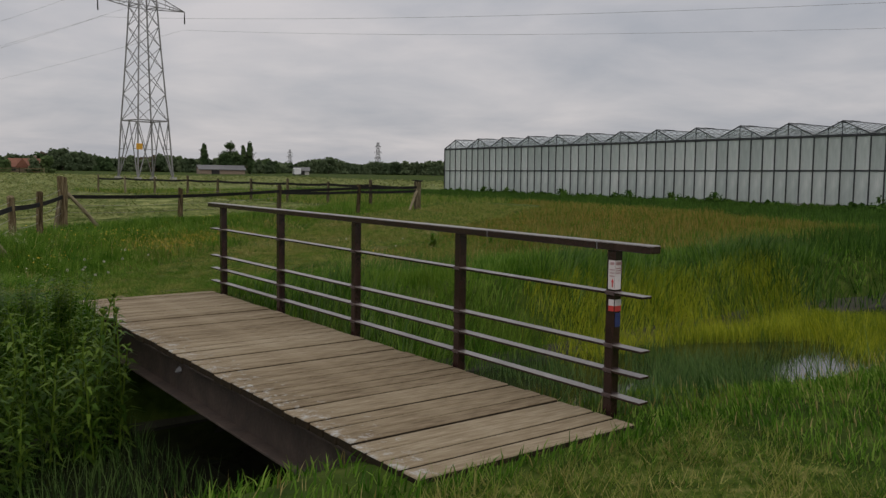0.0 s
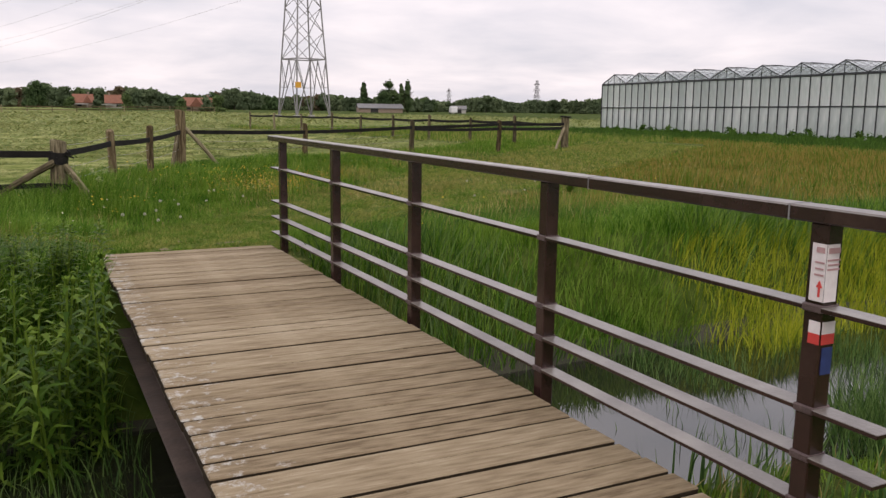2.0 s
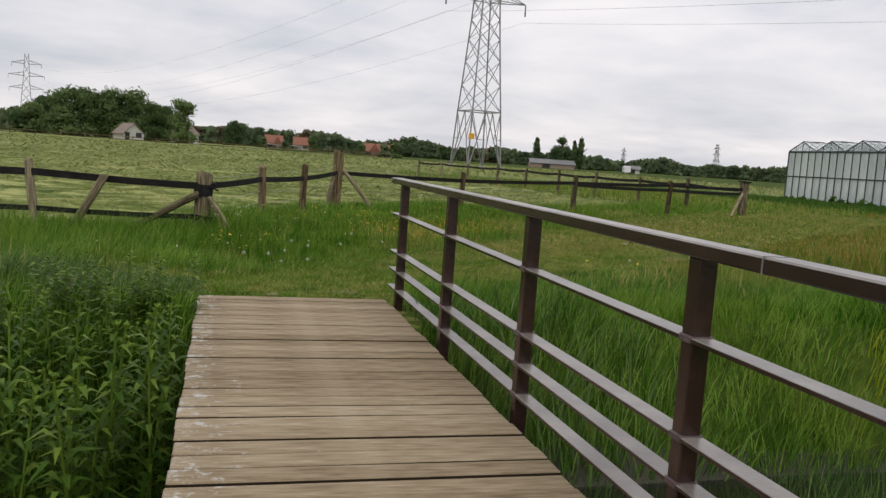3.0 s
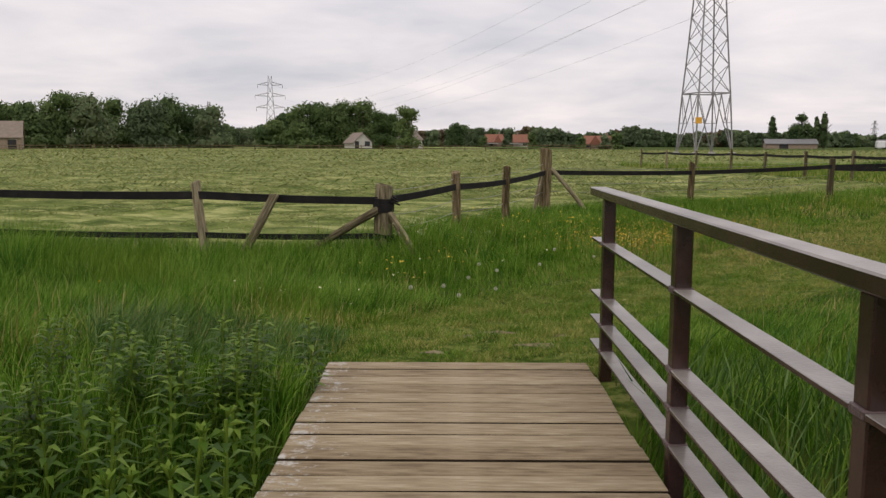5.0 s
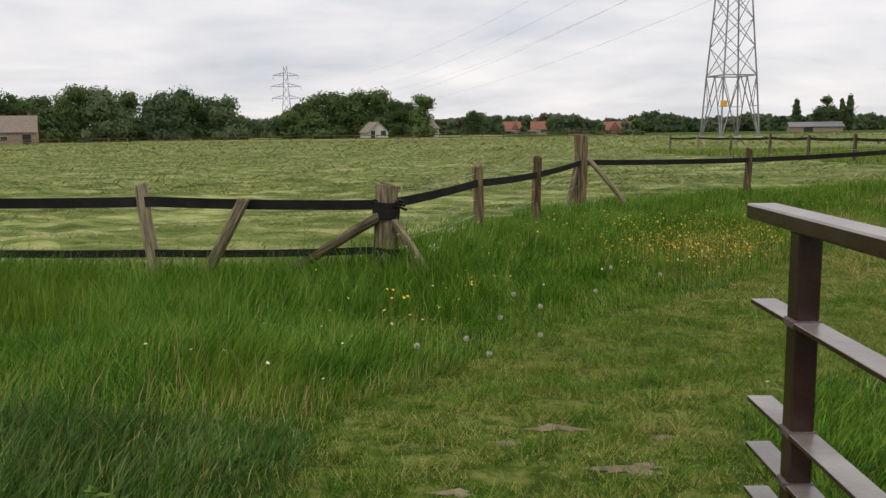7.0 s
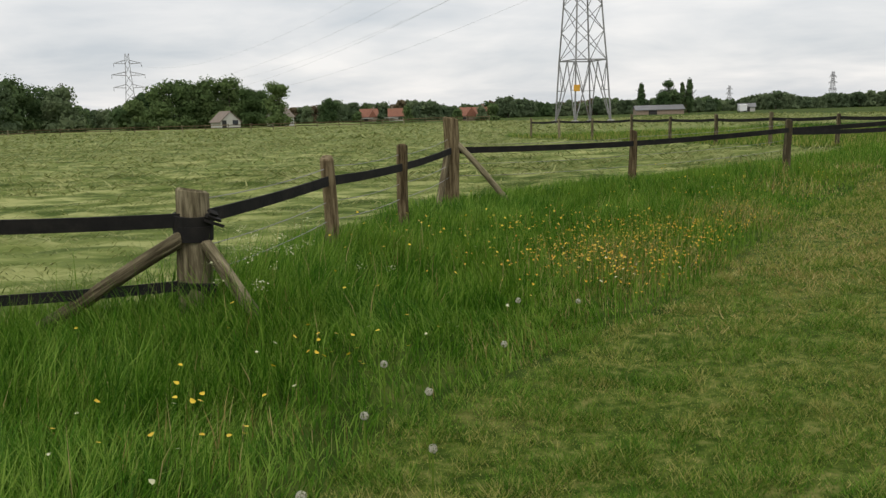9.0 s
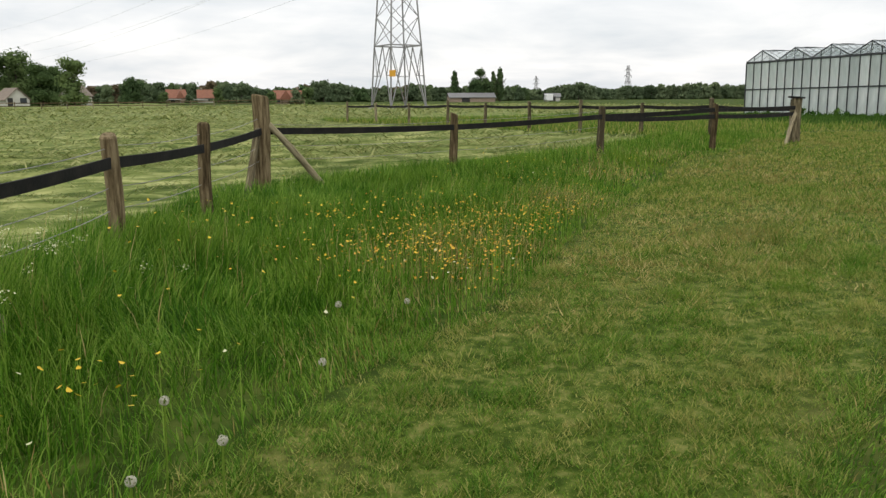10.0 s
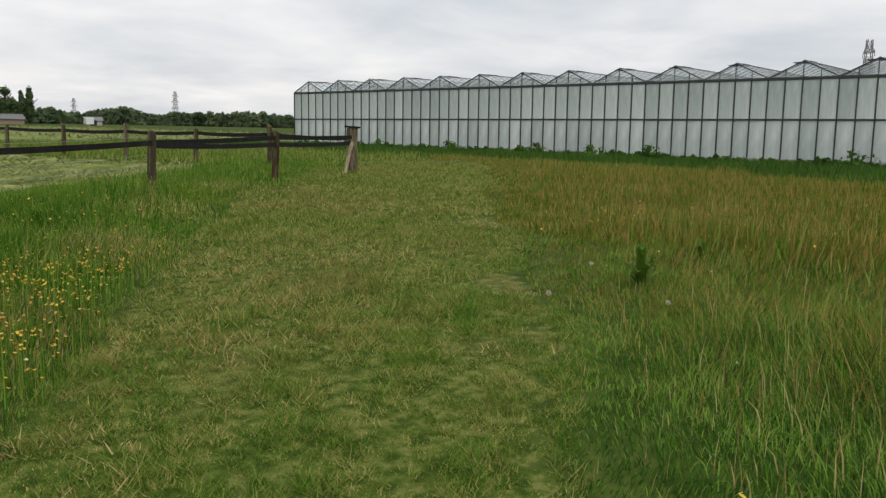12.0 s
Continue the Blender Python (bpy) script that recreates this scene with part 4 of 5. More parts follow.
house(100, 244, -15, 13.5, 8, 1.4, 2.6, M_BRICK, M_GREYROOF, "shed", "long low shed with grey sheet roof", "barn", (("door", "side", -2.0, 2.4, 0, 1.3),))
house(137, 262, -25, 5, 4, 1.5, 2.5, M_WHITE, M_GREYROOF, "white_shed", "white shed beyond the fields", "barn", (("door", "side", 0, 2.0, 0, 1.8),))


# ---- trees ----
def crown_verts(rng, blobs, n, leaf):
    """Leaf clumps as small tilted quads scattered over and in uneven lobes. blobs: (cx, cy, cz, rx, ry, rz)."""
    blobs = np.asarray(blobs, float)
    wgt = blobs[:, 3] * blobs[:, 5]
    pick = rng.choice(len(blobs), n, p=wgt / wgt.sum())
    d = rng.normal(size=(n, 3))
    d /= np.linalg.norm(d, axis=1)[:, None]
    r = rng.uniform(0.55, 1.06, n)[:, None]
    c = blobs[pick, :3] + d * r * blobs[pick, 3:]
    t = rng.normal(size=(n, 3)); t /= np.linalg.norm(t, axis=1)[:, None]
    nrm = d + 0.5 * t; nrm /= np.linalg.norm(nrm, axis=1)[:, None]
    u = np.cross(nrm, rng.normal(size=(n, 3))); u /= np.linalg.norm(u, axis=1)[:, None]
    w = np.cross(nrm, u)
    s = leaf * rng.uniform(0.6, 1.4, n)[:, None]
    core = rng.random(n) < 0.12
    c[core] = blobs[pick[core], :3] + d[core] * 0.45 * blobs[pick[core], 3:]
    s[core] *= 2.4
    k = rng.uniform(0.6, 1.1, n)[:, None]
    return np.stack([c - u * s - w * s * k * 0.3, c + w * s * k, c + u * s * 0.9 + w * s * 0.2, c - w * s * k], 1).reshape(-1, 3)


def tree_blobs(rng, h, width, slim=False):
    if slim:
        return [(rng.normal(0, 0.1), rng.normal(0, 0.1), h * f, width * 0.5 * g, width * 0.5 * g, h * 0.13) for f, g in ((0.15, 0.7), (0.3, 1.0), (0.45, 1.05), (0.6, 0.95), (0.75, 0.8), (0.88, 0.5))]
    out = []
    for k in range(15):
        a, f = rng.uniform(0, 6.28), rng.uniform(0.2, 0.88)
        rad = width * 0.5 * rng.uniform(0.2, 0.62) * (1.15 - 0.55 * f)
        s = width * rng.uniform(0.22, 0.32)
        out.append((rad * math.cos(a), rad * math.sin(a), h * f, s, s, s * rng.uniform(0.6, 0.9)))
    out.append((0, 0, h * 0.84, width * 0.27, width * 0.27, h * 0.15))
    for k in range(4):
        a = rng.uniform(0, 6.28)
        out.append((width * 0.3 * math.cos(a), width * 0.3 * math.sin(a), h * rng.uniform(0.08, 0.22), width * 0.3, width * 0.3, h * 0.16))
    return out


def trunk_mesh(h, r, rng, limbs=5):
    bm = bmesh.new()

    def limb(a, b, r0, r1):
        a, b = Vector(a), Vector(b)
        q = (b - a).to_track_quat("Z", "Y").to_matrix().to_4x4()
        bmesh.ops.create_cone(bm, cap_ends=True, segments=6, radius1=r0, radius2=r1, depth=(b - a).length, matrix=Matrix.Translation((a + b) / 2) @ q)
    limb((0, 0, -0.3), (0, 0, h * 0.7), r, r * 0.4)
    for k in range(limbs):
        a, f = rng.uniform(0, 6.28), rng.uniform(0.3, 0.6)
        limb((0, 0, h * f), (h * 0.2 * math.cos(a), h * 0.2 * math.sin(a), h * (f + 0.22)), r * 0.4, r * 0.12)
    return bm_mesh("trunk", bm, M_BARK)


def lone_tree(x, y, h, width, name, label, mat, slim=False, n=900, leaf=0.42, seed=1):
    rng = np.random.default_rng(seed)
    t = thing(name, Matrix.Translation((x, y, gz(x, y))), label, "tree")
    part("trunk", trunk_mesh(h, 0.25, rng), None, t)
    v = crown_verts(rng, tree_blobs(rng, h, width, slim), n, leaf)
    part("crown", np_mesh("crown", v, np.arange(len(v)).reshape(-1, 4), [mat]), None, t)
    return t


REF = (2.75, 4.6)


def at_bearing(b, d):
    return REF[0] + d * math.sin(radians(b)), REF[1] + d * math.cos(radians(b))


# outlines of the woods: bearing, height of the top
WOODS = [
    ("wood_west", 230, [(-40, 12), (-34, 13), (-28.6, 13.0), (-26.2, 12.5), (-22.9, 14.8), (-20.6, 12.2), (-18.2, 13.8), (-16.1, 11.6), (-14.9, 8.2)]),
    ("hedge_gap", 320, [(-15.5, 7.2), (-14, 7.8), (-12.5, 8.2), (-11, 8.6)]),
    ("wood_middle", 245, [(-11.8, 8), (-11, 12.2), (-9.5, 12.9), (-7.8, 15), (-6.1, 14.6), (-4.5, 11.8), (-3.3, 10.8)]),
    ("hedgerow_north", 340, [(-1.8, 7.2), (-0.6, 7.2), (0.5, 9), (1.4, 8.3), (2.4, 6.5), (3.7, 7.6), (5, 7.3), (6.3, 8.6), (7.3, 7), (9, 4.8), (10.7, 6.2), (11.8, 7.8), (12.9, 8.4), (13.9, 6.6), (15.7, 5.0), (18.2, 7), (19.9, 6), (21.5, 6), (24.9, 5.4), (26, 5.4)]),
    ("wood_east", 420, [(25.6, 5.5), (27, 4.8), (28.7, 7.5), (29.8, 7.9), (31.3, 5), (32.9, 6.8), (34.8, 6.5), (37.4, 7.4), (40, 6.1), (44, 7), (50, 8)]),
]
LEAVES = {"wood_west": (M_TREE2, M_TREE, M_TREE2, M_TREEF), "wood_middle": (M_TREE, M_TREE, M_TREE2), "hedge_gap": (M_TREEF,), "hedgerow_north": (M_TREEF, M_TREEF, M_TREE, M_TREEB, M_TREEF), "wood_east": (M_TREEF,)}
for wi2, (name, dist, outline) in enumerate(WOODS):
    rng = np.random.default_rng(300 + wi2)
    bs, hs = np.array([o[0] for o in outline]), np.array([o[1] for o in outline])
    near = dist < 300
    # distinct trees along the front of the wood
    b = bs[0]
    while b < bs[-1]:
        h = float(np.interp(b, bs, hs)) * rng.uniform(0.9, 1.07)
        x, y = at_bearing(b, dist + rng.uniform(-6, 26))
        width = h * rng.uniform(0.7, 1.05)
        tree = thing("broadleaf_tree", Matrix.Translation((x, y, gz(x, y))), "leafy broadleaf tree in the wood beyond the hay field" if near else "hazy broadleaf tree in the far hedgerow", "tree", "trees of the " + name.replace("_", " "))
        v = crown_verts(rng, tree_blobs(rng, h, width), 3000 if near else 650, 0.33 if near else 0.52)
        leaf_mats = LEAVES[name]
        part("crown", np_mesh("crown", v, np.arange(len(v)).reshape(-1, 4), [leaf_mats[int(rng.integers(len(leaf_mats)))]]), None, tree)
        part("trunk", trunk_mesh(h, 0.26, rng, 3), None, tree)
        b += math.degrees(width * (0.40 if near else 0.42) / dist)
    # undergrowth and further trees close the gaps between them
    chunks = []
    b = bs[0]
    while b < bs[-1]:
        h = float(np.interp(b, bs, hs))
        x, y = at_bearing(b, dist + rng.uniform(14, 30))
        wide = rng.uniform(2.5, 4.0)
        blob = [(0, 0, h * 0.16, wide, wide, h * 0.2), (rng.normal(0, 1.5), 0, h * 0.52, wide * 0.95, wide, h * 0.36)]
        chunks.append(crown_verts(rng, blob, 520 if near else 240, 0.5) + np.array([x, y, gz(x, y)]))
        b += math.degrees(wide * 0.9 / dist)
    v = np.concatenate(chunks)
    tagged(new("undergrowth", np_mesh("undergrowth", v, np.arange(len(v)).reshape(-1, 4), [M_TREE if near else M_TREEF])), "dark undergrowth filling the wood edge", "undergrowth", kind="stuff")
for b, h, w, slim, sd in ((21.05, 9.4, 2.6, True, 1), (22.5, 7.4, 6.5, False, 9), (22.8, 10.4, 5.2, False, 2), (23.3, 6.6, 5.5, False, 11), (23.61, 9.2, 1.8, True, 3), (24.05, 10.2, 2.6, True, 4)):
    x, y = at_bearing(b, 262)
    lone_tree(x, y, h, w, "poplar_tree" if slim else "broadleaf_tree", "slender dark poplar among the field trees" if slim else "tall rounded dark broadleaf tree", M_TREE, slim, 1500, 0.27, sd)
x, y = at_bearing(-2.8, 226)
lone_tree(x, y, 11.2, 8.2, "broadleaf_tree", "rounded broadleaf tree beside the farmhouse", M_TREE2, False, 2400, 0.3, 7)
x, y = at_bearing(0.5, 300)
lone_tree(x, y, 9.0, 9.0, "broadleaf_tree", "broad round tree standing alone", M_TREE, False, 2400, 0.33, 8)

# garden bushes round the red-roofed houses
for k, (b, d, h, w) in enumerate(((2.35, 305, 3.6, 4.5), (3.9, 300, 2.6, 3.6), (5.7, 306, 5.0, 5.5), (6.3, 308, 5.8, 5.0), (8.9, 210, 2.6, 3.4), (10.6, 210, 3.4, 3.6), (11.3, 212, 4.0, 3.8))):
    x, y = at_bearing(b, d)
    lone_tree(x, y, h, w, "garden_bush", "rounded green bush beside the red-roofed houses", M_TREEF if k % 2 else M_TREE2, False, 700, 0.26, 30 + k)

# parked van far off by the white shed
van = thing("parked_van", Matrix.Translation((*at_bearing(27.2, 240), gz(*at_bearing(27.2, 240)))) @ pose(0, 0, 0, 0, 0, 70), "white van parked beyond the far fence", "van")
part("body", boxed((-2.4, -0.95, 0.35), (1.6, 0.95, 2.1), 0.12), M_CAR, van)
part("cab", boxed((1.5, -0.92, 0.35), (2.5, 0.92, 1.3), 0.15), M_CAR, van)
part("windscreen", boxed((1.62, -0.8, 1.32), (1.9, 0.8, 1.95), 0.05), M_GLASS, van)
for a in (-1.6, 1.6):
    for b in (-0.85, 0.85):
        part("wheel", log_mesh("wheel", 0.2, 0.34, 0.34, M_BELT, 3), None, van, m=pose(a, b - 0.1, 0.34, -90, 0, 0))

# ---- grass, herbs and flowers ----
def blades(x, y, h, w, lean, rng, curl=0.6, simple=False, flow=None):
    """Bent tapering blades at x, y, bowed together clump by clump; simple: one triangle each."""
    n = len(x)
    z = np.maximum(ground_z(x, y), -1.04) - np.where(h > 0.15, 0.015, 0.002)
    a = 2.4 * wave(x, y, 0.8, 101) + 1.5 * wave(x, y, 3.6, 102) + rng.normal(0, 1.15, n)
    if simple:
        a = rng.uniform(0, 2 * np.pi, n) + 0.8 * wave(x, y, 5.0, 104)
    if flow is not None:
        a = flow + rng.normal(0, 0.45, n) + np.pi * (rng.random(n) < 0.5) + 0.9 * wave(x, y, 0.7, 103)
    face = rng.uniform(0, 2 * np.pi, n)
    lx, ly = lean * np.cos(a), lean * np.sin(a)
    wx, wy = np.cos(face) * w / 2, np.sin(face) * w / 2
    rise = np.sqrt(np.clip(1 - lean ** 2, 0.01, 1))
    tip = np.stack([x + lx * h, y + ly * h, z + h * rise], 1)
    if simple:
        v = np.empty((n, 3, 3))
        v[:, 0] = np.stack([x - wx, y - wy, z], 1)
        v[:, 1] = np.stack([x + wx, y + wy, z], 1)
        v[:, 2] = tip
        return v.reshape(-1, 3), np.arange(n)[:, None] * 3 + np.array([0, 1, 2])
    mid = 0.55
    v = np.empty((n, 5, 3))
    v[:, 0] = np.stack([x - wx, y - wy, z], 1)
    v[:, 1] = np.stack([x + wx, y + wy, z], 1)
    mx, my, mz = x + lx * h * mid * (1 - curl * 0.5), y + ly * h * mid * (1 - curl * 0.5), z + h * mid * (rise * 0.4 + 0.6)
    if flow is not None:
        mz = z + h * (0.05 + 0.5 * rise)
    v[:, 2] = np.stack([mx + wx * 0.8, my + wy * 0.8, mz], 1)
    v[:, 3] = np.stack([mx - wx * 0.8, my - wy * 0.8, mz], 1)
    v[:, 4] = tip
    b = np.arange(n)[:, None] * 5
    f = np.concatenate([b + np.array([0, 1, 2]), b + np.array([0, 2, 3]), b + np.array([3, 2, 4])])
    return v.reshape(-1, 3), f


def scatter(rng, box4, per_m2, keep):
    x0, y0, x1, y1 = box4
    n = int((x1 - x0) * (y1 - y0) * per_m2)
    x, y = rng.uniform(x0, x1, n), rng.uniform(y0, y1, n)
    k = rng.random(n) < keep(x, y)
    return x[k], y[k]


def clumped(x, y, k=2.2, seed=31):
    return np.clip(0.7 + 0.45 * wave(x, y, k, seed), 0.35, 1)


def stuff(name, label, category, mat, sets, seed, flow=None):
    """sets: (box, blades per square metre, keep, (h0, h1), width, lean)."""
    rng = np.random.default_rng(seed)
    vs, fs, base = [], [], 0
    for box4, per, keep, (h0, h1), w, lean in sets:
        x, y = scatter(rng, box4, per, keep)
        if not len(x):
            continue
        tall = 0.75 + 0.35 * wave(x, y, 1.1, 55)
        h = rng.uniform(h0, h1, len(x)) * np.clip(tall, 0.68, 1.2)
        if h1 < 0.2:
            h = h * np.clip(0.9 + 0.8 * wave(x, y, 17.0, 57) + 0.45 * wave(x, y, 6.0, 58), 0.3, 2.0)
        if h1 > 0.2:
            # grass stands lower towards the mown path and near the bridge head
            d, wh, side = along(x, y, LANE)
            edge = d - np.interp(wh, np.arange(len(LANE)), LANE_W)
            h = h * np.where(y > 8.5, 0.2 + 0.8 * smooth01((edge + 0.25) / 2.3), 1)
            h = h * np.where(y < 3.4, 0.35 + 0.25 * smooth01((y - 2.4) / 1.0) + 0.4 * smooth01((x - 4.4) / 2.5), 1)
        spread = 0.16 if flow is None else 0.05
        v, f = blades(x, y, h, w * rng.uniform(0.6, 1.3, len(x)), np.clip(np.abs(rng.normal(lean, spread, len(x))), 0, 0.9 if flow is None else 0.985), rng, simple=flow is None and (h1 < 0.2 or w >= 0.02), flow=flow)
        vs.append(v); fs.append(f + base); base += len(v)
    ob = new(name, np_mesh(name, np.concatenate(vs), np.concatenate(fs), [mat]))
    return tagged(ob, label, category, kind="stuff")


def bank(x, y):
    """1 on the ditch banks above the water."""
    z = ground_z(x, y)
    return ((z > -1.03) & (np.abs(y - ditch_y(x)) < 3.6)).astype(float)


def off_bridge(x, y):
    return ~((x > DX0 - 0.04) & (x < DX1 + 0.02) & (y > DY0) & (y < DY1 + 0.02))


def rough(x, y):
    return (on_lane(x, y) < 0.35) & ~in_hay(x, y) & (ground_z(x, y) > -1.04) & off_bridge(x, y)


def meadow(x, y):
    """East of the lane, where the reddish grass grows."""
    d, w, s = along(x, y, LANE)
    return smooth01((x - 6.9 - 0.45 * np.clip(15.5 - y, 0, 9)) / 4.0 + 0.35 * wave(x, y, 0.7, 61)) * (s < 0) * (y > 9.5)


def far_edge(x, y):
    """Thin where the yellow sedge takes over along the water."""
    return np.where((x > 7.6) & (y > ditch_y(x) + 0.5) & (y < ditch_y(x) + 2.5), 0.15, 1.0)


SOIL = ((3.35, 9.95, 0.13), (3.1, 10.6, 0.11), (2.85, 10.3, 0.07), (3.6, 10.45, 0.06), (2.6, 9.7, 0.06))


def sandy(x, y):
    """Near 0 on the bare soil patches, 1 elsewhere."""
    k = np.ones_like(x)
    for sx, sy, sr in SOIL:
        k = np.minimum(k, np.clip((np.hypot((x - sx) / 1.5, (y - sy) / 0.8) / sr - 0.55) / 0.6, 0.08, 1))
    return k


stuff("tall_grass", "tall lush green grass beside the fence", "grass", G_LUSH, [
    ((-5, 9.0, 4.8, 15.2), 2500, lambda x, y: rough(x, y) * (x < 4.8) * clumped(x, y), (0.2, 0.55), 0.007, 0.55),
    ((-10, 9.0, -5, 13.2), 500, lambda x, y: rough(x, y), (0.22, 0.5), 0.014, 0.4),
    ((0.5, 15.0, 10.5, 25), 1500, lambda x, y: rough(x, y) * (along(x, y, LANE)[2] > 0) * clumped(x, y), (0.18, 0.45), 0.010, 0.42),
    ((9, 20, 26, 33), 320, lambda x, y: rough(x, y) * (along(x, y, LANE)[2] > 0), (0.2, 0.42), 0.02, 0.35),
    ((3.2, 9.0, 12, 16.5), 2100, lambda x, y: rough(x, y) * (1 - 0.8 * meadow(x, y)) * (along(x, y, LANE)[2] < 0) * clumped(x, y), (0.12, 0.33), 0.0066, 0.6),
    ((8, 13, 22, 26), 260, lambda x, y: rough(x, y) * (along(x, y, LANE)[2] < 0) * clumped(x, y, 0.9, 36), (0.12, 0.3), 0.010, 0.48),
    ((-7, 7.0, 16, 9.3), 1300, lambda x, y: rough(x, y) * far_edge(x, y) * (ground_z(x, y) > -1.0) * clumped(x, y), (0.2, 0.5), 0.010, 0.4),
    ((3.6, 2.2, 16, 5.5), 900, lambda x, y: rough(x, y) * (ground_z(x, y) > -1.0) * clumped(x, y), (0.10, 0.24), 0.010, 0.42),
    ((-7, 2.2, 2.0, 4.6), 420, lambda x, y: rough(x, y) * (ground_z(x, y) > -0.9) * clumped(x, y), (0.15, 0.4), 0.010, 0.45),
    ((-6, -3.5, 14, 2.6), 700, lambda x, y: rough(x, y), (0.14, 0.4), 0.010, 0.45),
    ((16, 1, 45, 14), 70, rough, (0.2, 0.45), 0.04, 0.35),
    ((12, 8.5, 33, 66), 40, lambda x, y: rough(x, y) * 0.4, (0.2, 0.5), 0.03, 0.35),
    ((-10, 12.9, 2.7, 15.6), 900, lambda x, y: (np.abs(along(x, y, FENCE)[0]) < np.where(along(x, y, FENCE)[2] > 0, 0.5, 1.8)) * clumped(x, y, 2.5, 37), (0.5, 0.8), 0.0065, 0.42),
], 1)
stuff("bank_grass", "deep green bank grass before the greenhouse", "grass", G_BANK, [
    ((31, 2, 48.8, 66), 75, lambda x, y: rough(x, y) * smooth01((x - 32.5 - 1.5 * wave(x, y, 0.4, 4)) / 3.0), (0.2, 0.55), 0.035, 0.4),
    ((4.6, 10.0, 10.5, 13.6), 1000, lambda x, y: rough(x, y) * (along(x, y, LANE)[2] < 0) * (1 - meadow(x, y)) * clumped(x, y, 2.0, 43), (0.14, 0.34), 0.006, 0.6),
    ((13.0, 6.5, 31, 12.5), 170, lambda x, y: rough(x, y) * smooth01((x - 12.5) / 2.5) * clumped(x, y, 0.9, 38) * (y < 8.5 + 0.22 * (x - 13)), (0.4, 0.85), 0.03, 0.35),
], 16)
stuff("short_turf", "short mown turf of the path", "grass", G_LANE, [
    ((1.5, 9.0, 10, 16.5), 7500, lambda x, y: (on_lane(x, y) > 0.1) * np.clip(0.75 + 0.35 * wave(x, y, 2.2, 77) + 0.6 * wave(x, y, 12.0, 84), 0.2, 1) * sandy(x, y), (0.03, 0.085), 0.0062, 0.72),
    ((4, 16.5, 14, 23), 1300, lambda x, y: (on_lane(x, y) > 0.2) * np.clip(0.7 + 0.5 * wave(x, y, 1.8, 77), 0.4, 1), (0.05, 0.12), 0.012, 0.6),
    ((9, 20, 29, 34), 380, lambda x, y: (on_lane(x, y) > 0.2) * 1.0, (0.05, 0.12), 0.024, 0.55),
    ((-1.2, -2.6, 8, 2.8), 1900, lambda x, y: (on_lane(x, y) > 0.2) * np.clip(0.75 + 0.5 * wave(x, y, 1.6, 78), 0.35, 1), (0.05, 0.13), 0.008, 0.58),
], 2)
stuff("green_turf_tufts", "fresh green tufts in the mown path", "grass", G_LUSH, [
    ((1.5, 9.0, 10, 16.5), 3000, lambda x, y: (on_lane(x, y) > 0.15) * np.clip(0.35 + 0.7 * wave(x, y, 1.5, 79) + 1.3 * wave(x, y, 8.0, 83), 0.0, 1) * sandy(x, y), (0.05, 0.13), 0.0055, 0.66),
    ((4, 16.5, 14, 23), 900, lambda x, y: (on_lane(x, y) > 0.15) * np.clip(0.15 + 0.8 * wave(x, y, 1.2, 79) + 0.4 * wave(x, y, 4.0, 83), 0.0, 1), (0.04, 0.12), 0.010, 0.62),
    ((9, 20, 29, 34), 160, lambda x, y: (on_lane(x, y) > 0.15) * np.clip(0.1 + 0.9 * wave(x, y, 1.2, 79), 0.0, 1), (0.04, 0.12), 0.02, 0.55),
    ((-1.2, -2.6, 8, 2.8), 1500, lambda x, y: (on_lane(x, y) > 0.15) * np.clip(0.3 + 0.8 * wave(x, y, 2.3, 80), 0.0, 1), (0.05, 0.16), 0.007, 0.55),
], 3)
stuff("meadow_grass", "reddish brown seeding meadow grass", "grass", G_SORREL, [
    ((5, 9.5, 20, 24), 800, lambda x, y: rough(x, y) * meadow(x, y) * clumped(x, y, 0.8, 33), (0.12, 0.32), 0.0065, 0.56),
    ((14, 9, 42, 40), 120, lambda x, y: rough(x, y) * meadow(x, y) * (x < 33 + 2 * wave(x, y, 0.4, 4)), (0.2, 0.45), 0.035, 0.3),
], 4)
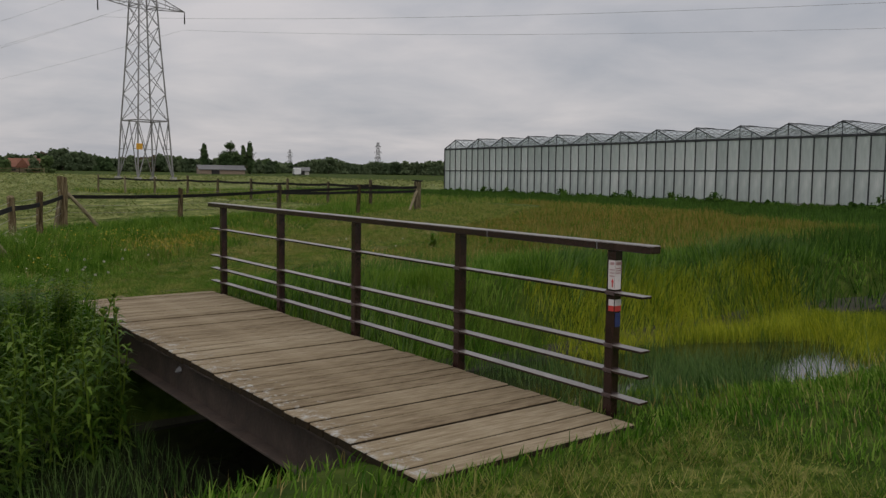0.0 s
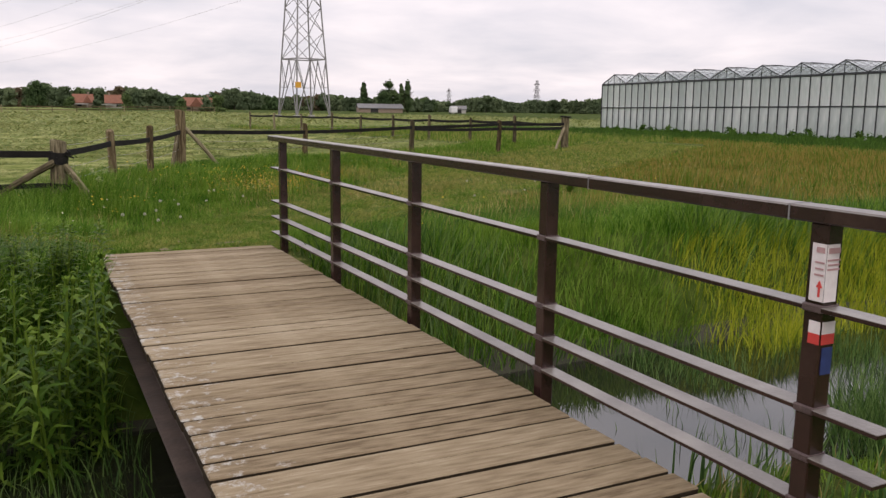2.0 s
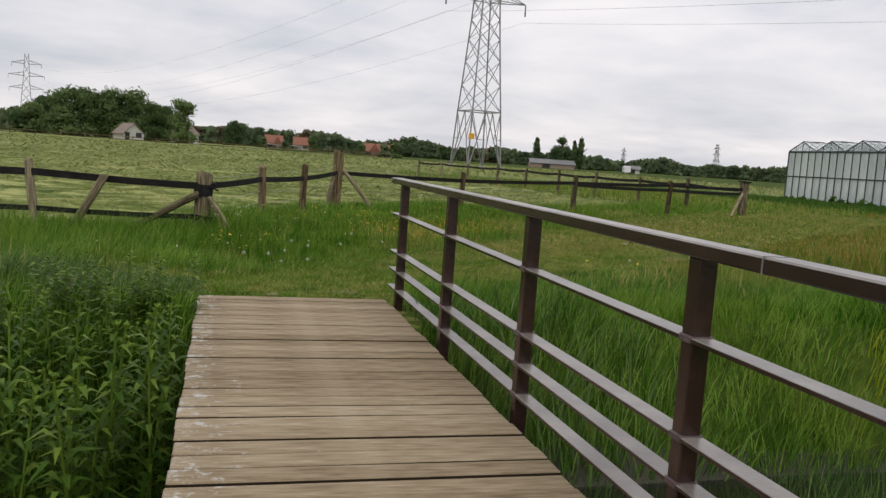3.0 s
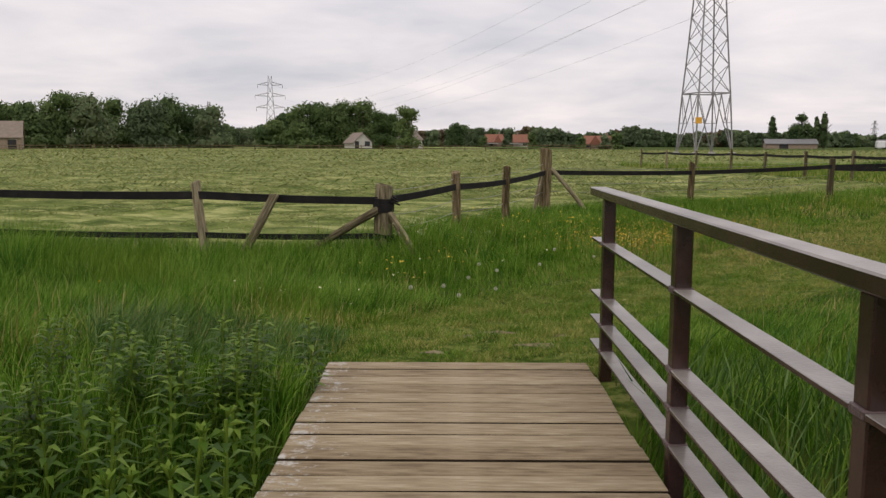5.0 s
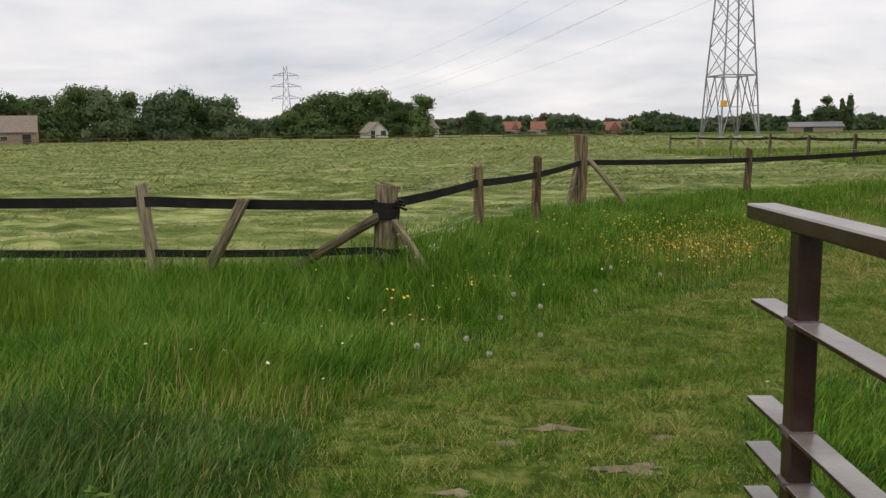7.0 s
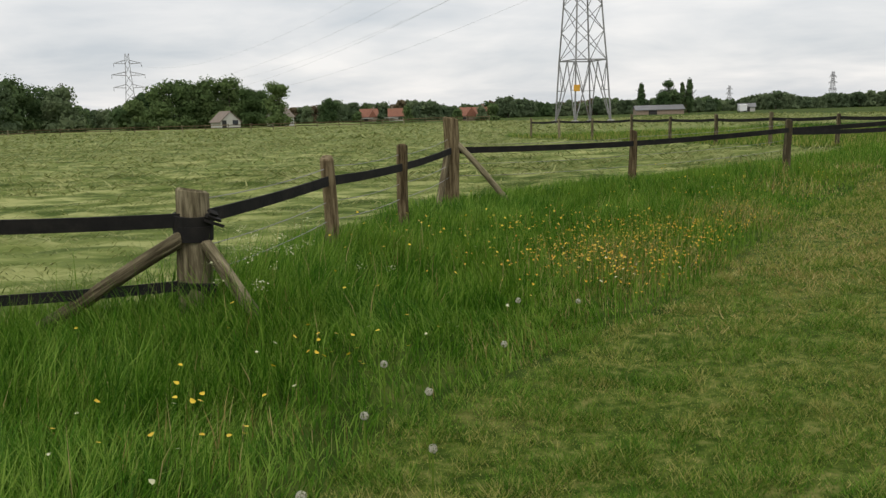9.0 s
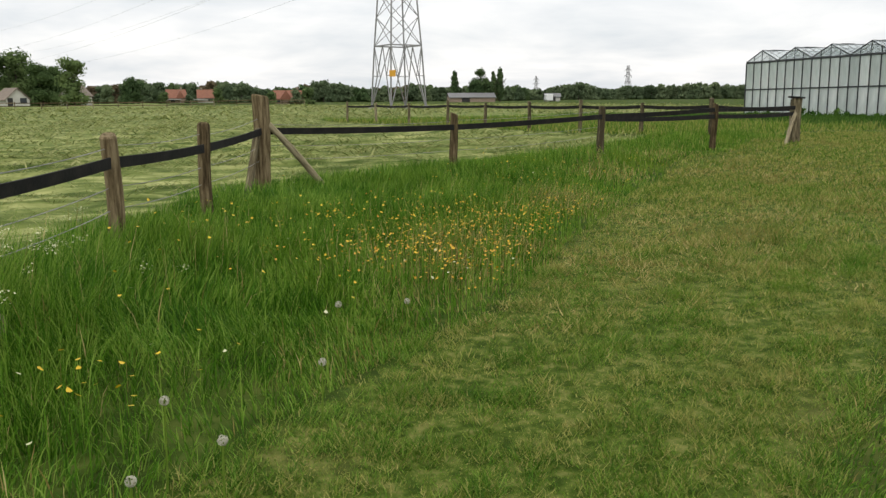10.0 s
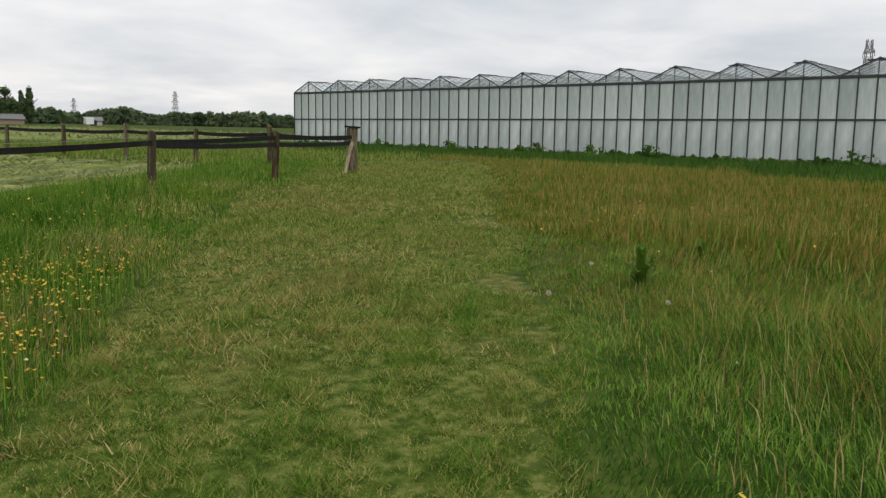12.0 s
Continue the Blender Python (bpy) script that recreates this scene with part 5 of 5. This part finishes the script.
stuff("dry_grass", "pale dry grass stems among the green", "grass", G_DRY, [
    ((-4, 9.0, 9, 24), 60, lambda x, y: rough(x, y) * (along(x, y, LANE)[0] < 3.2) * np.clip(wave(x, y, 0.9, 91), 0, 1), (0.3, 0.6), 0.007, 0.3),
    ((3.4, 14.0, 10, 22.5), 950, lambda x, y: rough(x, y) * (along(x, y, LANE)[2] > 0) * np.exp(-((along(x, y, LANE)[0] - 1.95 - 0.07 * (y - 14)) / 0.7) ** 2) * np.clip(0.35 + wave(x, y, 1.1, 93), 0, 1), (0.25, 0.55), 0.0055, 0.42),
    ((9, 19, 18, 26.5), 230, lambda x, y: rough(x, y) * (along(x, y, LANE)[2] > 0) * np.exp(-((along(x, y, LANE)[0] - 3.1) / 0.8) ** 2) * np.clip(0.35 + wave(x, y, 0.9, 93), 0, 1), (0.22, 0.48), 0.010, 0.42),
    ((2.0, 10.9, 3.2, 12.2), 700, lambda x, y: rough(x, y) * np.exp(-(np.hypot(x - 2.55, y - 11.55) / 0.32) ** 2), (0.4, 0.75), 0.0045, 0.3),
    ((1.3, 10.3, 2.6, 11.6), 500, lambda x, y: rough(x, y) * np.exp(-(np.hypot((x - 2.0) / 1.3, y - 10.9) / 0.36) ** 2), (0.35, 0.65), 0.0045, 0.35),
    ((0.6, 9.6, 3.4, 13.2), 420, lambda x, y: rough(x, y) * (along(x, y, LANE)[2] > 0) * np.exp(-((along(x, y, LANE)[0] - 1.45) / 0.4) ** 2) * np.clip(0.3 + wave(x, y, 1.6, 94), 0, 1), (0.35, 0.7), 0.006, 0.3),
    ((7, 9.5, 22, 26), 14, lambda x, y: rough(x, y) * meadow(x, y), (0.3, 0.55), 0.008, 0.25),
    ((-4, 1.4, 10, 3.4), 60, lambda x, y: rough(x, y), (0.2, 0.5), 0.007, 0.3),
    ((-5, 9.2, 10, 25), 16, lambda x, y: rough(x, y) * (along(x, y, LANE)[0] < 5), (0.35, 0.62), 0.005, 0.25),
    ((-4, 8.6, 2.1, 11), 40, lambda x, y: rough(x, y), (0.3, 0.7), 0.007, 0.3),
], 5)
stuff("dry_clippings", "pale dry clippings lying on the mown path", "hay", G_DRY, [
    ((1.8, 9.2, 10, 16.5), 420, lambda x, y: (on_lane(x, y) > 0.5) * np.clip(0.9 * wave(x, y, 0.8, 95) + 0.5 * wave(x, y, 4.0, 96) - 0.15 + 0.06 * (y - 12), 0, 1) * sandy(x, y), (0.04, 0.10), 0.0045, 0.85),
    ((5, 14, 16, 24), 700, lambda x, y: (on_lane(x, y) > 0.4) * np.clip(0.35 + 0.8 * wave(x, y, 0.8, 95) + 0.3 * wave(x, y, 3.0, 96), 0, 1), (0.05, 0.12), 0.011, 0.8),
    ((12, 20, 29, 34), 130, lambda x, y: (on_lane(x, y) > 0.4) * 0.8, (0.04, 0.12), 0.02, 0.85),
    ((0, -2, 8, 2.4), 160, lambda x, y: (on_lane(x, y) > 0.5) * 1.0, (0.03, 0.09), 0.006, 0.85),
], 15)
stuff("blue_green_sedge", "dark blue-green sedge tussocks on the ditch bank", "sedge", G_DARK, [
    ((-1.0, 8.4, 2.6, 12.2), 1900, lambda x, y: rough(x, y) * (np.hypot((x - 1.05) / 0.95, (y - 9.85) / 0.65) < 1 + 0.25 * wave(x, y, 2, 6)), (0.35, 0.75), 0.007, 0.58),
    ((3.7, 2.6, 16, 9.2), 340, lambda x, y: bank(x, y) * far_edge(x, y) * ~((x > 7.9) & (x < 11.2) & (y < 5.2)) * np.clip(0.3 + 0.8 * wave(x, y, 1.0, 66), 0, 1), (0.35, 0.8), 0.012, 0.35),
    ((5.2, 2.6, 9.5, 5.6), 1300, lambda x, y: (np.hypot((x - 7.3) / 0.85, (y - 4.5) / 0.65) < 1), (0.5, 0.95), 0.008, 0.35),
    ((10.9, 2.5, 16, 4.7), 650, lambda x, y: bank(x, y) * clumped(x, y, 1.6, 41), (0.4, 0.75), 0.009, 0.4),
], 6)
stuff("yellow_sedge", "bright yellow-green sedge at the water's edge", "sedge", G_YELL, [
    ((7.2, 5.6, 15.5, 9.0), 1500, lambda x, y: (y > 6.7 - 0.45 * np.clip(x - 10.2, 0, 2.6) + 0.2 * wave(x, y, 1.6, 68)) * (y < 8.3 + 0.3 * wave(x, y, 0.9, 67)) * smooth01((x - 7.2) / 2.2) * smooth01((14.8 - x) / 1.6) * clumped(x, y, 1.8, 39), (0.28, 0.5), 0.009, 0.36),
    ((10.9, 3.6, 17, 5.6), 900, lambda x, y: (y < 5.1 + 0.35 * (x - 11.4)) * smooth01((x - 10.7) / 0.8) * np.clip(1 - meadow(x, y), 0.3, 1) * 0.6, (0.25, 0.5), 0.010, 0.4),
    ((11.2, 4.9, 14.5, 6.4), 900, lambda x, y: smooth01((x - 11.2) / 1.0) * clumped(x, y, 1.8, 40), (0.3, 0.55), 0.010, 0.36),
], 7)
stuff("water_reeds", "dark reed stems standing in the ditch water", "reeds", G_DARK, [
    ((3.7, 4.0, 15, 7.8), 620, lambda x, y: (ground_z(x, y) < -0.95) * np.clip(-0.05 + 0.75 * wave(x, y, 1.9, 69) + 0.6 * np.exp(-((x - 8.4) / 0.7) ** 2) + 0.5 * smooth01((x - 11.2) / 1.5) - 1.5 * np.exp(-((x - 10.1) / 0.75) ** 4), 0.015, 1), (0.15, 0.42), 0.007, 0.3),
    ((-6, 4.4, 2.0, 7.8), 200, lambda x, y: (ground_z(x, y) < -0.95) * 1.0, (0.2, 0.6), 0.010, 0.3),
], 8)
stuff("cut_hay", "pale cut hay lying in rows on the field", "hay", G_HAY, [
    ((-12, 12.5, 22, 36), 190, lambda x, y: in_hay(x, y) * np.clip(0.4 + 0.9 * wave(x * 0.45, y * 1.5, 2.6, 21), 0.08, 1), (0.12, 0.34), 0.014, 0.955),
    ((-34, 30, 24, 80), 34, lambda x, y: in_hay(x, y) * np.clip(0.4 + 0.9 * wave(x * 0.45, y * 1.5, 2.6, 21), 0.05, 1), (0.25, 0.65), 0.045, 0.965),
    ((-110, 78, 90, 178), 3.4, lambda x, y: in_hay(x, y) * np.clip(0.4 + 0.9 * wave(x * 0.25, y * 0.7, 1.2, 23), 0.0, 1), (0.5, 1.3), 0.14, 0.97),
], 9, 0.0)
stuff("field_corner_grass", "uncut grass in the corner of the hay field", "grass", G_LANE, [
    ((12, 24, 34, 62), 40, lambda x, y: (~in_hay(x, y)) * (along(x, y, FENCE)[2] > -2) * (on_lane(x, y) < 0.3), (0.15, 0.4), 0.05, 0.35),
], 10)


def leaf_plant(rng, h, n_leaf, ll0, lw, droop=0.5):
    """A leafy upright stem: narrow leaves around it, longest in the middle."""
    verts, faces = [], []

    def quadleaf(base, out, ln, w):
        side = Vector((-out.y, out.x, 0)).normalized() * w / 2
        up = Vector((0, 0, 1))
        p1 = base + out * ln * 0.4 + up * ln * 0.28
        p2 = base + out * ln + up * ln * (0.42 - droop * rng.uniform(0.3, 1.0))
        i = len(verts)
        verts.extend([base, p1 + side, p2, p1 - side])
        faces.append((i, i + 1, i + 2, i + 3))
    sway = Vector((rng.normal(0, 0.06), rng.normal(0, 0.06), 0))
    for k in range(n_leaf):
        f = 0.1 + 0.9 * k / n_leaf
        a = k * 2.4 + rng.uniform(-0.3, 0.3)
        ln = ll0 * (0.45 + 1.1 * math.sin(math.pi * min(1, f * 0.85 + 0.1))) * rng.uniform(0.7, 1.15)
        quadleaf(Vector((0, 0, h * f)) + sway * f * h, Vector((math.cos(a), math.sin(a), 0)), ln, lw * rng.uniform(0.8, 1.2))
    for k in range(7):
        a = k * 0.9
        quadleaf(Vector((0, 0, h)) + sway * h, Vector((math.cos(a) * 0.5, math.sin(a) * 0.5, 0.5)), ll0 * 0.5, lw * 0.7)
    leaves = np_mesh("leaves", np.array([tuple(v) for v in verts]), np.array(faces), [G_HERB])
    bm = bmesh.new()
    bar(bm, (0, 0, -0.1), (sway.x * h, sway.y * h, h), 0.010)
    return leaves, bm_mesh("stem", bm, G_HERB)


prng = np.random.default_rng(12)
models = [leaf_plant(prng, 1.0, 38 + 3 * k, 0.125, 0.036) for k in range(5)]
plant_things = []


def plant_pose(x, y, top):
    z = gz(x, y)
    s = max(0.45, top - z)
    wide = min(1.15, 0.55 + 0.5 * s)
    return Matrix.Translation((x, y, z)) @ pose(0, 0, 0, prng.normal(0, 4), prng.normal(0, 4), prng.uniform(0, 360)) @ Matrix.Diagonal((wide, wide, s, 1))


for k in range(5):
    t = thing("willowherb", plant_pose(0.9 - 0.3 * k, 7.6, 0.15), "leafy green willowherb stem beside the bridge", "plant", "willowherb stand by the bridge")
    part("leaves", models[k][0], None, t)
    part("stem", models[k][1], None, t)
    plant_things.append(t)
for k in range(112):
    x = (1.82 if k < 74 else 0.75) - abs(prng.normal(0, 0.95))
    y = prng.uniform(6.4, 8.75) if k < 86 else prng.uniform(5.7, 6.6)
    top = prng.uniform(-0.25, 0.36) if y > 6.4 else prng.uniform(-0.45, 0.05)
    t = copy_thing(plant_things[k % 5], Matrix.Identity(4))
    t.matrix_basis = plant_pose(x, y, top)
for k, (x, y, top) in enumerate(((1.2, 8.3, 0.22), (1.67, 8.4, 0.26), (1.5, 8.1, 0.12), (1.93, 8.6, 0.22), (0.95, 8.55, 0.25), (1.78, 7.7, 0.2))):
    t = copy_thing(plant_things[k % 5], Matrix.Identity(4))
    t.matrix_basis = plant_pose(x, y, top)


def heads(name, label, mat, stem_mat, spots, h0, h1, r, petals, seed, umbel=False):
    """Flowers on thin stems; umbel: a flat plate of many small ones."""
    rng = np.random.default_rng(seed)
    vs, fs, base = [], [], 0
    sx, sy, sh = [], [], []
    for x, y in spots:
        z = gz(x, y)
        h = rng.uniform(h0, h1)
        sx.append(x); sy.append(y); sh.append(h)
        tops = [(x, y, z + h)] if not umbel else [(x + rng.normal(0, r * 1.7), y + rng.normal(0, r * 1.7), z + h + rng.normal(0, 0.015)) for _ in range(14)]
        rr = r if not umbel else r * 0.5
        for cx0, cy0, cz0 in tops:
            tilt = rng.normal(0, 0.35, 2)
            a0 = rng.uniform(0, 6.28)
            ring = []
            for k in range(petals):
                a = a0 + 2 * math.pi * k / petals
                q = rr * (1 if k % 2 else 0.75)
                ring.append((cx0 + q * math.cos(a), cy0 + q * math.sin(a), cz0 + q * (math.cos(a) * tilt[0] + math.sin(a) * tilt[1]) + 0.2 * q))
            vs.append([(cx0, cy0, cz0)] + ring)
            fs += [(base, base + 1 + k, base + 1 + (k + 1) % petals) for k in range(petals)]
            base += petals + 1
    head_me = np_mesh("heads", np.array([v for g in vs for v in g]), np.array(fs), [mat])
    ob = thing(name, pose(0, 0, 0), label, "flowers", kind="stuff")
    tagged(part("heads", head_me, None, ob), kind="stuff")
    sx, sy, sh = np.array(sx), np.array(sy), np.array(sh)
    v, f = blades(sx, sy, sh, np.full(len(sx), 0.007), np.zeros(len(sx)), rng)
    tagged(part("stems", np_mesh("stems", v, f, [stem_mat]), None, ob), kind="stuff")


frng = np.random.default_rng(77)


def around(cx, cy, sx, sy, n):
    p = np.stack([frng.normal(cx, sx, n), frng.normal(cy, sy, n)], 1)
    return [tuple(q) for q in p[(rough(p[:, 0], p[:, 1])) > 0]]


heads("buttercups", "small yellow flowers in the tall grass", M_PETY, G_LUSH,
      around(5.0, 17.2, 1.0, 1.2, 170) + around(2.72, 13.4, 0.16, 0.16, 14) + around(2.19, 12.3, 0.16, 0.14, 11) + around(2.9, 13.1, 0.5, 0.5, 16) + around(3.0, 11.6, 0.5, 0.4, 14) + around(10, 22.5, 1.5, 1.3, 70) + around(13.5, 16.0, 1.8, 1.4, 40) + around(4, 15, 1.5, 3, 40) + around(16, 20, 5, 4, 70), 0.28, 0.5, 0.014, 6, 1)
heads("orange_hawkweed", "orange-yellow flower heads in a dense patch", M_PETO, G_LUSH, around(5.5, 16.3, 0.6, 0.6, 800) + around(6.9, 18.1, 1.0, 0.7, 900) + around(9.0, 20.4, 1.4, 0.8, 320) + around(12, 22.6, 2.0, 1.0, 200), 0.14, 0.36, 0.011, 6, 2)
heads("yarrow", "white yarrow flower plates by the fence", M_PETW, G_LUSH,
      around(2.35, 15.55, 0.35, 0.5, 34) + around(3.0, 12.2, 0.4, 0.7, 5), 0.4, 0.62, 0.014, 6, 3, True)
heads("white_clover", "small white clover and seed heads in the grass", M_PETW, G_LUSH,
      around(2.75, 11.4, 0.14, 0.2, 26) + around(5.3, 14.9, 0.3, 0.25, 26) + around(3.2, 12.3, 0.8, 1.2, 34) + around(6.5, 14.6, 2.0, 1.6, 26) + around(2.0, 11.2, 0.6, 0.7, 22) + around(13, 17, 4, 3, 60), 0.2, 0.42, 0.012, 6, 4)


def dandelion_clock(x, y, h, seed):
    """A bare stem carrying a globe of pale seed tufts."""
    rng = np.random.default_rng(seed)
    t = thing("dandelion_clock", Matrix.Translation((x, y, gz(x, y))), "pale round dandelion seed head above the grass", "flower", "dandelion clocks along the path")
    bm = bmesh.new()
    bar(bm, (0, 0, -0.02), (0.01, 0.006, h), 0.006)
    part("stem", bm, G_HERB, t)
    n = 90
    d = rng.normal(size=(n, 3)); d /= np.linalg.norm(d, axis=1)[:, None]
    u = np.cross(d, rng.normal(size=(n, 3))); u /= np.linalg.norm(u, axis=1)[:, None]
    w = np.cross(d, u)
    c = np.array([0.01, 0.006, h]) + d * 0.019
    v = np.stack([c + u * 0.006, c - u * 0.003 + w * 0.005, c - u * 0.003 - w * 0.005], 1).reshape(-1, 3)
    part("seed_head", np_mesh("seed_head", v, np.arange(len(v)).reshape(-1, 3), [M_CLOCK]), None, t, "fluffy pale seed globe")


for k, (x, y) in enumerate(((2.64, 11.65), (3.19, 12.62), (3.16, 12.28), (2.89, 12.55), (3.02, 13.1), (2.78, 11.55), (3.74, 13.55), (4.0, 14.3), (4.6, 14.9), (2.35, 11.3), (8.6, 14.4), (9.6, 14.0), (10.6, 15.2), (7.4, 11.9))):
    dandelion_clock(x, y, 0.3 + 0.09 * math.sin(k * 2.1), 500 + k)


def dock(x, y, s, seed):
    """A dark broad-leaved clump standing in the meadow."""
    rng = np.random.default_rng(seed)
    t = thing("dock_clump", Matrix.Translation((x, y, gz(x, y))), "dark green broad-leaved clump in the reddish meadow", "plant", "dock clumps in the meadow")
    for k in range(34):
        a, ln, steep = k * 2.4, s * rng.uniform(0.5, 1.15), rng.uniform(0.35, 1.0)
        out, side = Vector((math.cos(a), math.sin(a), 0)), Vector((-math.sin(a), math.cos(a), 0))
        vs = []
        for f, wd, zz in ((0, 0.02, 0), (0.35, 0.09, 0.5), (0.7, 0.08, 0.8), (1.0, 0.01, 0.72)):
            c = out * f * ln * (1.15 - steep) + Vector((0, 0, zz * ln * steep * 1.3))
            vs += [tuple(c - side * wd * ln), tuple(c + Vector((0, 0, -0.03 * ln))), tuple(c + side * wd * ln)]
        fs = [(i * 3 + j, i * 3 + j + 1, i * 3 + j + 4, i * 3 + j + 3) for i in range(3) for j in range(2)]
        part("leaf", np_mesh("leaf", np.array(vs), np.array(fs), [G_HERB], True), None, t)


for k, (x, y, s) in enumerate(((11.4, 15.1, 0.36), (13.4, 15.3, 0.24))):
    dock(x, y, s, 60 + k)

# weeds along the foot of the greenhouse
rngw = np.random.default_rng(5)
wvs = []
for k in range(95):
    y = 8 + 54 * rngw.random() ** 1.4
    x = 49.6 - rngw.uniform(0.5, 2.2)
    h = rngw.uniform(0.25, 0.5) if rngw.random() < 0.88 else rngw.uniform(0.6, 0.9)
    long = rngw.uniform(0.6, 1.8)
    wvs.append(crown_verts(rngw, [(0, 0, h * 0.35, h * 0.6, long, h * 0.5), (0.1, long * 0.4, h * 0.7, h * 0.3, h * 0.4, h * 0.35)], 150, 0.07) + np.array([x, y, gz(x, y)]))
wv2 = np.concatenate(wvs)
tagged(new("greenhouse_weeds", np_mesh("greenhouse_weeds", wv2, np.arange(len(wv2)).reshape(-1, 4), [G_BANK])), "low weeds growing along the greenhouse plinth", "weeds", kind="stuff")

# bare soil showing where the path leaves the bridge
for x, y, r in SOIL:
    bm = bmesh.new()
    ring = []
    c = bm.verts.new((x, y, gz(x, y) + 0.022))
    for k in range(18):
        a = 2 * math.pi * k / 18
        q = r * (0.75 + 0.35 * math.sin(3 * a + x * 9) + 0.3 * math.sin(7 * a + y * 5))
        xx, yy = x + 1.5 * q * math.cos(a), y + 0.7 * q * math.sin(a)
        ring.append(bm.verts.new((xx, yy, gz(xx, yy) + 0.004)))
    for k in range(18):
        bm.faces.new((c, ring[k], ring[(k + 1) % 18]))
    tagged(new("bare_soil_patch", bm_mesh("bare_soil_patch", bm, M_DIRT, True)), "patch of bare sandy soil in the turf", "soil", kind="structure")

# ---- deck planks ----
PLANKS = 41
pitch = (DY1 - DY0) / PLANKS
plank_me = []
for k in range(6):
    bm = bmesh.new()
    box(bm, (0, 0.007 + 0.002 * k, -0.055), (DX1 - DX0, pitch - 0.008, 0), 0.006)
    for v in bm.verts:
        v.co.z += 0.003 * math.sin(v.co.x * 3 + k * 2)
        v.co.y += 0.002 * math.sin(v.co.x * 4 + k)
    me = bm_mesh("plank", bm, M_DECK)
    # every face but the top takes the painted gap shade
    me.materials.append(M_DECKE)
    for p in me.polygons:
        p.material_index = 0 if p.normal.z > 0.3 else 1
    plank_me.append(me)
for k in range(PLANKS):
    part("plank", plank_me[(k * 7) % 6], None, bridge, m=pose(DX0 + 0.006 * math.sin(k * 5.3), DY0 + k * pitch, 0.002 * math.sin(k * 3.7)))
